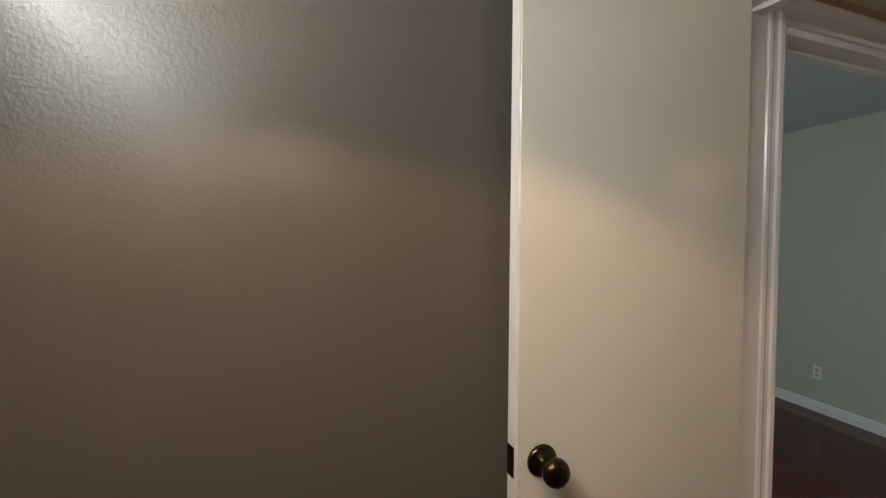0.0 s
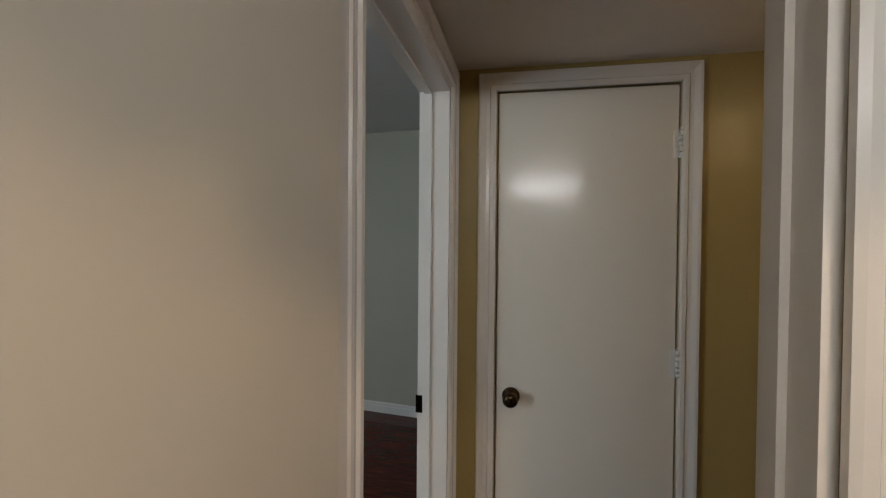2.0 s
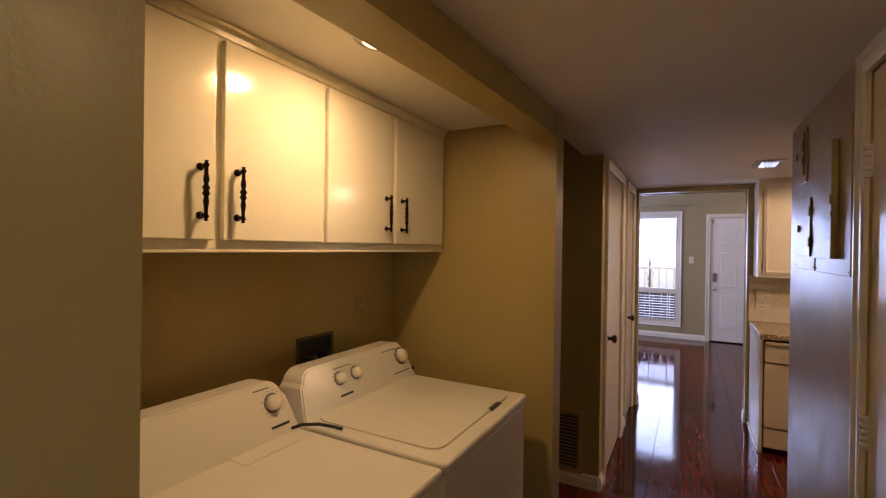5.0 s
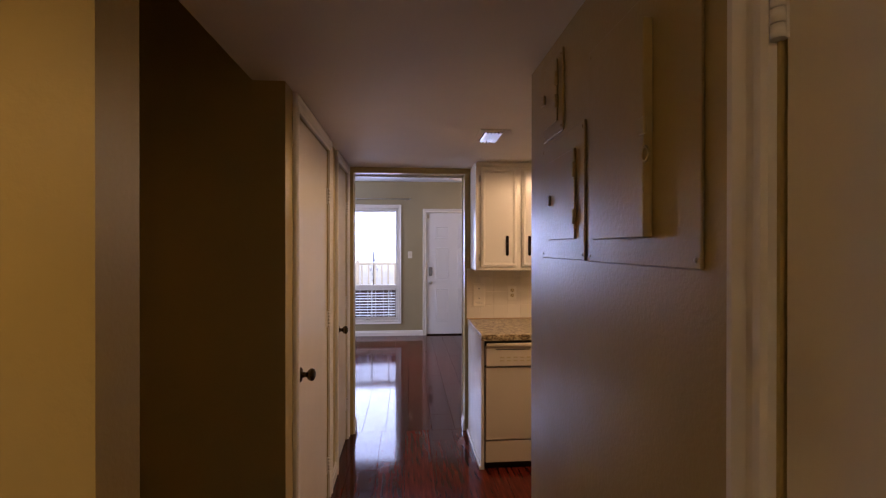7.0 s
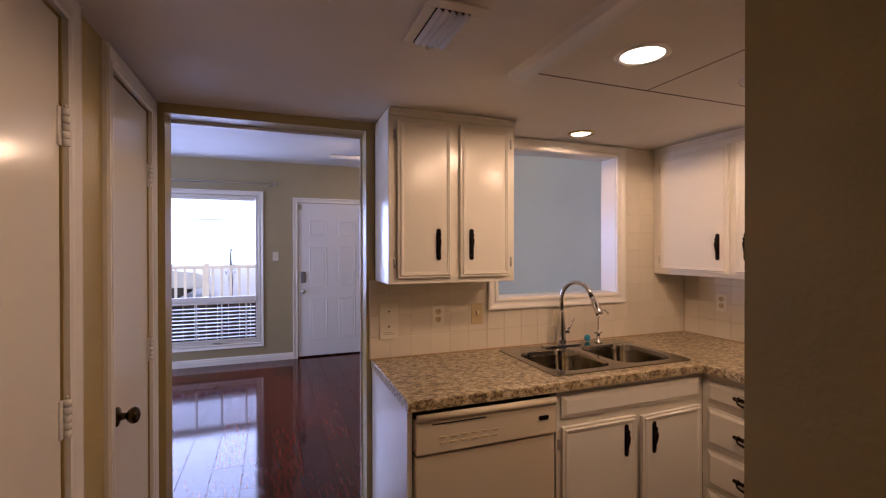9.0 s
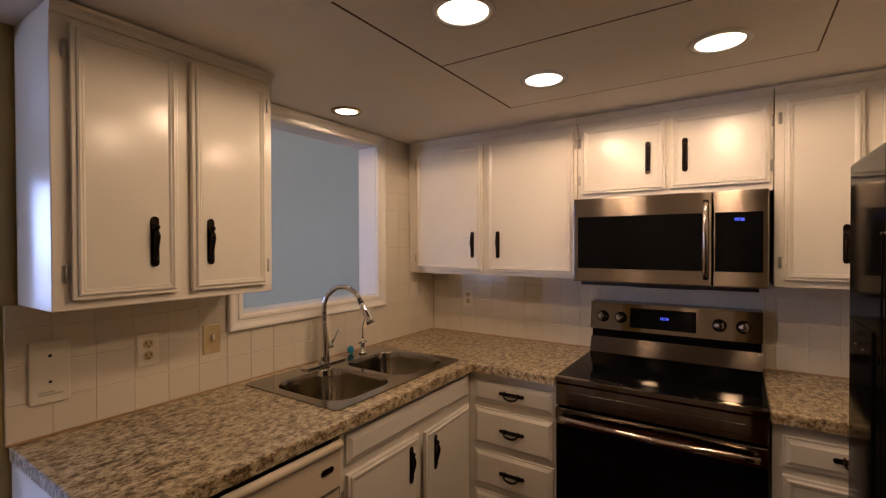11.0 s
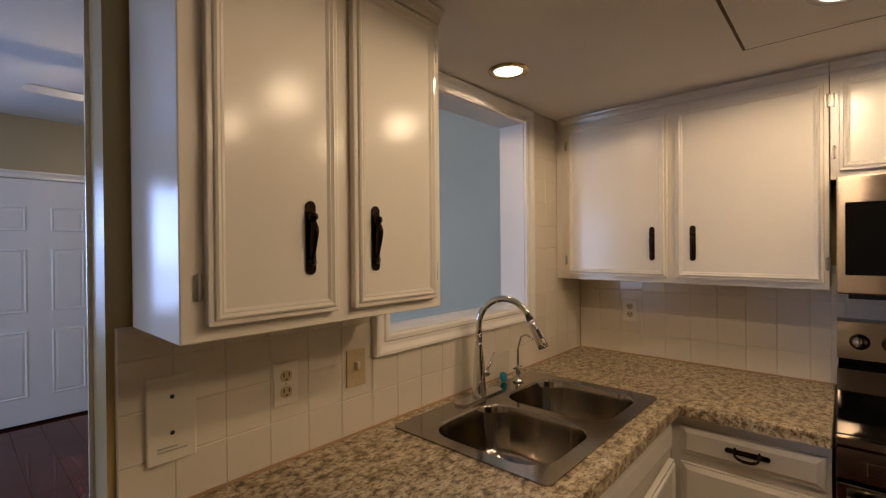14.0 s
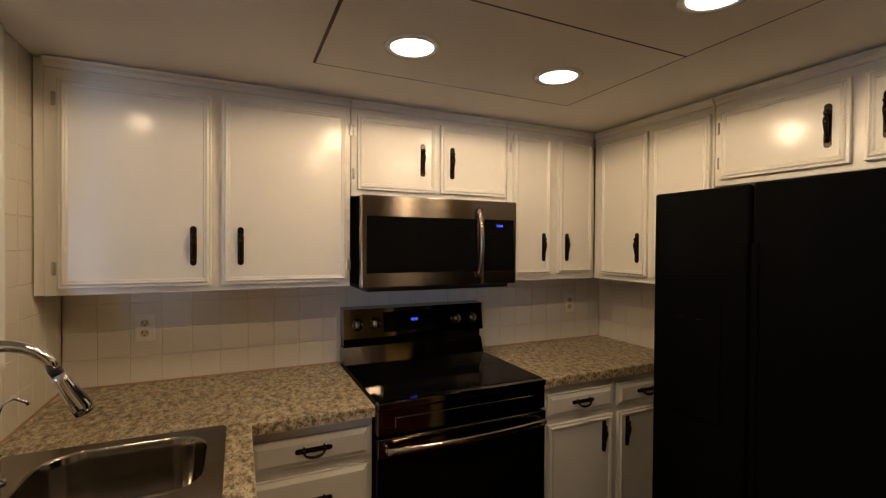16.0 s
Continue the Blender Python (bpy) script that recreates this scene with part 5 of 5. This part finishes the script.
part("chain_stop", boxes((0.01, -0.01, 2.0, 0.045, 0, 2.07), bevel=0.002), ZINC, th)
for z in (0.25, 1.08, 1.85):
    butt_hinge(th, W_ - 0.004, z, -0.001, ZINC, "grey steel butt hinge")
part("threshold", boxes((0, -0.01, 0.0, W_, 0.06, 0.018), bevel=0.004), BRONZE, th, "dark metal threshold")
casing("casing_8", -0.004, W_ + 0.004, 2.096, pose(0.79, 9.19, 0), 0.066)

WX, WW, WZ0, WZ1, RAIL = -1.28, 1.575, 0.262, 2.165, 0.80
th = thing("window_2", pose(WX, 9.19, 0), "white framed tall window with a lower blind", "window", kind="structure")
part("frame", boxes((0, 0.02, WZ0, 0.035, 0.08, WZ1), (WW - 0.035, 0.02, WZ0, WW, 0.08, WZ1), (0.035, 0.02, WZ1 - 0.035, WW - 0.035, 0.08, WZ1), (0.035, 0.02, WZ0, WW - 0.035, 0.08, WZ0 + 0.04), bevel=0.003), TRIM, th)
part("meeting_rail", boxes((0.035, 0.01, RAIL, WW - 0.035, 0.08, RAIL + 0.065), bevel=0.004), TRIM, th)
for z0, z1 in ((WZ0 + 0.041, RAIL - 0.001), (RAIL + 0.066, WZ1 - 0.036)):
    g = part("pane", boxes((0.0355, 0.048, z0, WW - 0.0355, 0.052, z1)), GLASS, th)
    g.visible_shadow = False
casing("casing_9", 0.0, WW, WZ1, pose(WX, 9.19, 0), 0.062, "white window casing", WZ0, True)
th = thing("window_blind", pose(WX, 9.205, 0), "white horizontal blind over the lower sash", "blind")
part("head_rail", boxes((0.04, -0.012, RAIL - 0.026, WW - 0.04, 0.02, RAIL - 0.002), bevel=0.002), TRIM, th)
for k in range(9):
    part("slat", boxes((0.042, -0.024, -0.0012, WW - 0.042, 0.024, 0.0012)), TRIM, th, "", pose(0, 0.008, 0.350 + 0.0465 * k, 9))
for k in range(5):
    u = WW - 0.15 - 0.285 * k
    part("ladder_tape", boxes((u - 0.009, -0.0215, 0.318, u + 0.009, -0.0205, RAIL - 0.02)), TRIM, th)
part("bottom_rail", boxes((0.042, -0.012, 0.303, WW - 0.042, 0.018, 0.320), bevel=0.002), TRIM, th)
th = thing("window_blind", pose(WX, 9.205, 0), "white raised blind bunched at the window top", "blind")
part("head_rail", boxes((0.04, -0.012, 2.10, WW - 0.04, 0.02, 2.126), bevel=0.002), TRIM, th)
for k in range(9):
    part("slat", boxes((0.042, -0.0125, -0.0008, WW - 0.042, 0.0125, 0.0008)), TRIM, th, "", pose(0, 0.004, 1.87 + 0.026 * k, 14))
for u in [WW - 0.15 - 0.285 * k for k in range(5)]:
    part("ladder_cord", tube(bmesh.new(), [(u, -0.010, 1.85), (u, -0.010, 2.102)], 0.0015, 6), TRIM, th)
part("bottom_rail", boxes((0.042, -0.010, 1.842, WW - 0.042, 0.016, 1.854), bevel=0.002), TRIM, th)
th = thing("sash_latch", pose(-0.20, 9.168, 0.285), "small white latch on the window's bottom frame", "latch")
part("base", boxes((-0.045, 0, -0.008, 0.045, 0.040, 0.006), bevel=0.003), TRIM, th)
part("lever", tube(bmesh.new(), [(-0.035, -0.004, 0.0), (0.0, -0.010, 0.006), (0.035, -0.004, 0.0)], 0.006, 8), ZINC, th)
th = thing("curtain_rod", pose(0, 9.10, 2.315), "grey metal curtain rod above the window", "curtain rod")
part("rod", tube(bmesh.new(), [(-1.45, 0, 0), (0.50, 0, 0)], 0.011, 12), ZINC, th)
for u in (-1.46, 0.505):
    part("finial", lathe(bmesh.new(), [(0.010, -0.02), (0.018, -0.008), (0.018, 0.008), (0.010, 0.02)], pose(u, 0, 0, 0, 90), 12), ZINC, th)
for u in (-1.35, 0.42):
    part("bracket", boxes((u - 0.008, 0, -0.02, u + 0.008, 0.089, 0.0), bevel=0.002), ZINC, th)
outlet(pose(0.505, 9.1895, 1.375), "white double light switch beside the front door", PLASTIC, True, "light_switch")

# ceiling fan of the living room, at rest
th = thing("ceiling_fan", pose(*FAN, HIGH), "white five-blade ceiling fan at rest with its lamp on", "ceiling fan")
part("canopy", lathe(bmesh.new(), [(0.07, 0), (0.065, -0.04), (0.02, -0.06)], None, 20), TRIM, th)
part("downrod", tube(bmesh.new(), [(0, 0, -0.05), (0, 0, -0.16)], 0.013, 10), TRIM, th)
part("motor", lathe(bmesh.new(), [(0.03, -0.15), (0.10, -0.165), (0.11, -0.22), (0.09, -0.26), (0.04, -0.28)], None, 24), TRIM, th)
for k in range(5):
    part("blade", prism(bmesh.new(), [(0.36 + x, y) for x, y in rounded(0.50, 0.13, 0.04)], -0.004, 0.004, "z"), TRIM, th, "", pose(0, 0, -0.20, 3, 0, 36 + 72 * k))
part("lamp_globe", lathe(bmesh.new(), [(0.05, -0.275), (0.085, -0.29), (0.09, -0.32), (0.07, -0.355), (0.0005, -0.37)], None, 24), LAMP_GLOW, th, "glowing frosted lamp globe").visible_shadow = False

# ---- outdoors ----
structure("ground", boxes((-60, 9.33, -0.5, 60, 60, -0.15)), paint("concrete_walk", (0.55, 0.54, 0.52), 0.85, 0.4, 60, 0.1), "pale concrete ground outside", "ground")
# added sheet that glows by itself in place of the sunlit, hazy distance
structure("backdrop", boxes((-40, 52, -2, 40, 52.2, 30)), OUTSIDE_GLOW, "glowing sheet standing in for the bright distance outside the window", "backdrop")
th = thing("railing", pose(-3.6, 14.0, -0.15), "white balcony railing outside the window", "railing")
part("top_rail", boxes((0, -0.03, 1.17, 5.4, 0.03, 1.24), bevel=0.004), TRIM, th)
part("bottom_rail", boxes((0, -0.02, 0.16, 5.4, 0.02, 0.22), bevel=0.004), TRIM, th)
for k in range(30):
    part("baluster", boxes((0.09 + 0.18 * k, -0.02, 0.22, 0.14 + 0.18 * k, 0.02, 1.17)), TRIM, th)
for k in range(3):
    part("post", boxes((2.65 * k, -0.05, 0, 0.10 + 2.65 * k, 0.05, 1.30), bevel=0.004), TRIM, th)

th = thing("parked_car", pose(-6.0, 19.2, -0.15), "silver-blue parked car beyond the white railing", "car")
CAR = paint("silver_blue_car_paint", (0.52, 0.55, 0.60), 0.3, 0, 60, 0.05)
bm = prism(bmesh.new(), [(0.0, 0.32), (0.02, 0.62), (0.10, 0.80), (0.85, 0.92), (3.15, 0.94), (4.25, 0.80), (4.42, 0.60), (4.40, 0.30)], 0, 1.72, "y")
bmesh.ops.recalc_face_normals(bm, faces=bm.faces)
bmesh.ops.bevel(bm, geom=bm.edges[:], offset=0.05, segments=2, affect="EDGES")
part("body", bm, CAR, th)
bm = prism(bmesh.new(), [(0.55, 0.90), (1.15, 1.34), (2.35, 1.38), (3.20, 0.92)], 0.14, 1.58, "y")
bmesh.ops.recalc_face_normals(bm, faces=bm.faces)
bmesh.ops.bevel(bm, geom=bm.edges[:], offset=0.06, segments=2, affect="EDGES")
cabin = part("cabin", bm, CAR, th)
for a in (((0.95, 0.96), (1.25, 1.28), (1.75, 1.30), (1.75, 0.96)), ((1.83, 0.96), (1.83, 1.30), (2.32, 1.29), (2.88, 0.96))):
    part("side_window", prism(bmesh.new(), a, 0.128, 0.145, "y"), BLACK_GLASS, cabin, "dark side window")
for u in (0.85, 3.55):
    for v in (0.10, 1.62):
        wheel = part("wheel", lathe(bmesh.new(), [(0.20, -0.09), (0.30, -0.09), (0.32, -0.06), (0.32, 0.06), (0.30, 0.09), (0.20, 0.09)], pose(u, v, 0.32, 90), 24), RUBBER, th, "black tyre")
        part("rim", lathe(bmesh.new(), [(0.0005, 0.05), (0.06, 0.07), (0.20, 0.06), (0.20, -0.06), (0.0005, -0.06)], pose(u, v, 0.32, 90), 20), ZINC, wheel, "grey metal rim")

th = thing("young_tree", pose(-0.85, 19.4, -0.15), "slim dark clipped evergreen beyond the railing", "tree")
BARK = paint("dark_bark", (0.16, 0.13, 0.11), 0.9, 0.6, 40, 0.3, 9)
LEAF = paint("dark_evergreen_leaf", (0.10, 0.12, 0.08), 0.6, 0, 60, 0.3, 9)
part("trunk", tube(bmesh.new(), [(0, 0, 0), (0.01, 0, 0.6), (-0.01, 0.01, 1.2), (0, 0, 1.75)], [0.05, 0.042, 0.032, 0.01], 10), BARK, th)
RND = random.Random(19)
bm = bmesh.new()
for k in range(420):
    z = RND.uniform(0.35, 1.86)
    r = 0.21 * (1 - 0.55 * abs(z - 1.0)) * (0.8 + 0.3 * math.sin(9 * z)) * math.sqrt(RND.uniform(0.15, 1.1))
    a, b, q = RND.uniform(0, 6.283), RND.uniform(0, 6.283), RND.uniform(0.02, 0.04)
    o = Vector((r * math.cos(a), r * math.sin(a), z))
    d = Vector((math.cos(b), math.sin(b), RND.uniform(-0.4, 0.8))) * q
    e = d.cross(Vector((RND.uniform(-1, 1), RND.uniform(-1, 1), 0.6))).normalized() * q * 0.4
    bm.faces.new([bm.verts.new(p) for p in (o - d, o + e, o + d, o - e)])
part("crown", bm, LEAF, th)

th = thing("deck_fence", pose(-6, 10.3, -0.15), "low dark brown board fence outside the window", "fence")
part("cap", boxes((0, -0.05, 0.86, 12, 0.05, 0.90), bevel=0.004), FENCE, th)
for k in range(80):
    part("board", boxes((0.15 * k, -0.012, 0, 0.15 * k + 0.142, 0.012, 0.86), bevel=0.003), FENCE, th)

# ---- tiles and planks ----
TS = 0.1125


def tile_mesh(w, h):
    return mesh_of("tile", boxes((0.0009, -0.006, 0.0009, w - 0.0009, 0, h - 0.0009), bevel=0.0018), TILE)


TILES = {}


def tile(parent, u, z, w, h):
    key = (round(w, 3), round(h, 3))
    if key not in TILES:
        TILES[key] = tile_mesh(*key)
    ob = new("tile", TILES[key])
    ob.parent = parent
    ob.matrix_basis = Matrix.Translation((u, 0, z))


def splashback(name, m, length, z0, rows_top, holes=(), label="cream glazed tile splashback", start=0.0):
    """Courses of tiles from z0 up to rows_top; holes: (u0, u1, z0, z1) left bare."""
    th = thing(name, m, label, "tiles", kind="structure")
    part("grout", boxes(*[(a, -0.0042, z0, b, 0.006, t) for a, b, t in rows_top]), GROUT, th)
    z = z0
    while z < max(t for *_, t in rows_top) - 0.02:
        for a, b, t in rows_top:
            if z > t - 0.02:
                continue
            u = a
            first = TS - ((a - start) % TS)
            while u < b - 0.006:
                w = min(first if u == a and first < TS - 0.003 else TS, b - u)
                h = min(TS, t - z)
                if w > 0.012 and not any(u + w > p + 0.004 and u < q - 0.004 and z + h > r + 0.004 and z < s - 0.004 for p, q, r, s in holes):
                    tile(th, u, z, w, h)
                u += w
        z += TS
    return th


N0 = 0.915
splashback("splashback_north", pose(0.94, 5.1655, 0), 2.18, N0, [(0.0, 0.675, 1.325), (0.675, 1.659, 1.136), (1.659, 2.18, CEIL - 0.003)], start=-0.005)
splashback("splashback_east", pose(3.1265, 5.158, 0, 0, 0, FACE_W), 2.79, N0, [(0.0, 1.08, 1.32), (1.08, 1.87, 1.40), (1.87, 2.79, 1.32)])
splashback("splashback_south", pose(3.118, 2.3665, 0, 0, 0, FACE_N), 1.1, N0, [(0.0, 1.0, 1.32)])

PLANK_W, PLANK_L = 0.19, 1.22
PLANKS = thing("floor_planks", pose(0, 0, 0), "dark glossy cherry laminate plank floor", "floor", kind="structure")
PM = {}


def plank(x, y, w, l):
    key = (round(w, 3), round(l, 3))
    if key not in PM:
        PM[key] = mesh_of("plank", boxes((0.0006, 0.0006, -0.0118, w - 0.0006, l - 0.0006, 0.0), bevel=0.0012), CHERRY)
    ob = new("plank", PM[key])
    ob.parent = PLANKS
    ob.matrix_basis = Matrix.Translation((x, y, 0))


def lay(x0, x1, y0, y1, seed):
    rnd = random.Random(seed)
    x = x0
    while x < x1 - 0.01:
        w = min(PLANK_W, x1 - x)
        y = y0 - rnd.random() * PLANK_L
        while y < y1 - 0.01:
            a, b = max(y, y0), min(y + PLANK_L, y1)
            if b - a > 0.05:
                plank(x, a, w, b - a)
            y += PLANK_L
        x += w


lay(-0.13, 1.10, -0.5, 5.2, 1)
lay(-2.0, 2.75, 5.2, 9.19, 2)
lay(-0.92, -0.13, 2.42, 3.317, 3)
lay(1.10, 2.57, 3.16, 4.6, 4)
bm = boxes((-0.9, 0.6, -0.012, -0.13, 2.30, -0.0005), (1.10, -0.47, -0.012, 2.63, 2.1, -0.0005), (-3.6, 5.29, -0.012, -2.0, 9.19, -0.0005), (2.75, 5.29, -0.012, 3.8, 9.19, -0.0005))
k = -2.42
while k < 2.5:
    box(bm, k + 0.001, -3.1, -0.012, min(k + PLANK_W, 2.5) - 0.001, -0.5, -0.0002)
    k += PLANK_W
structure("floor_boards", bm, CHERRY, "dark cherry laminate boards of the side rooms", "floor")
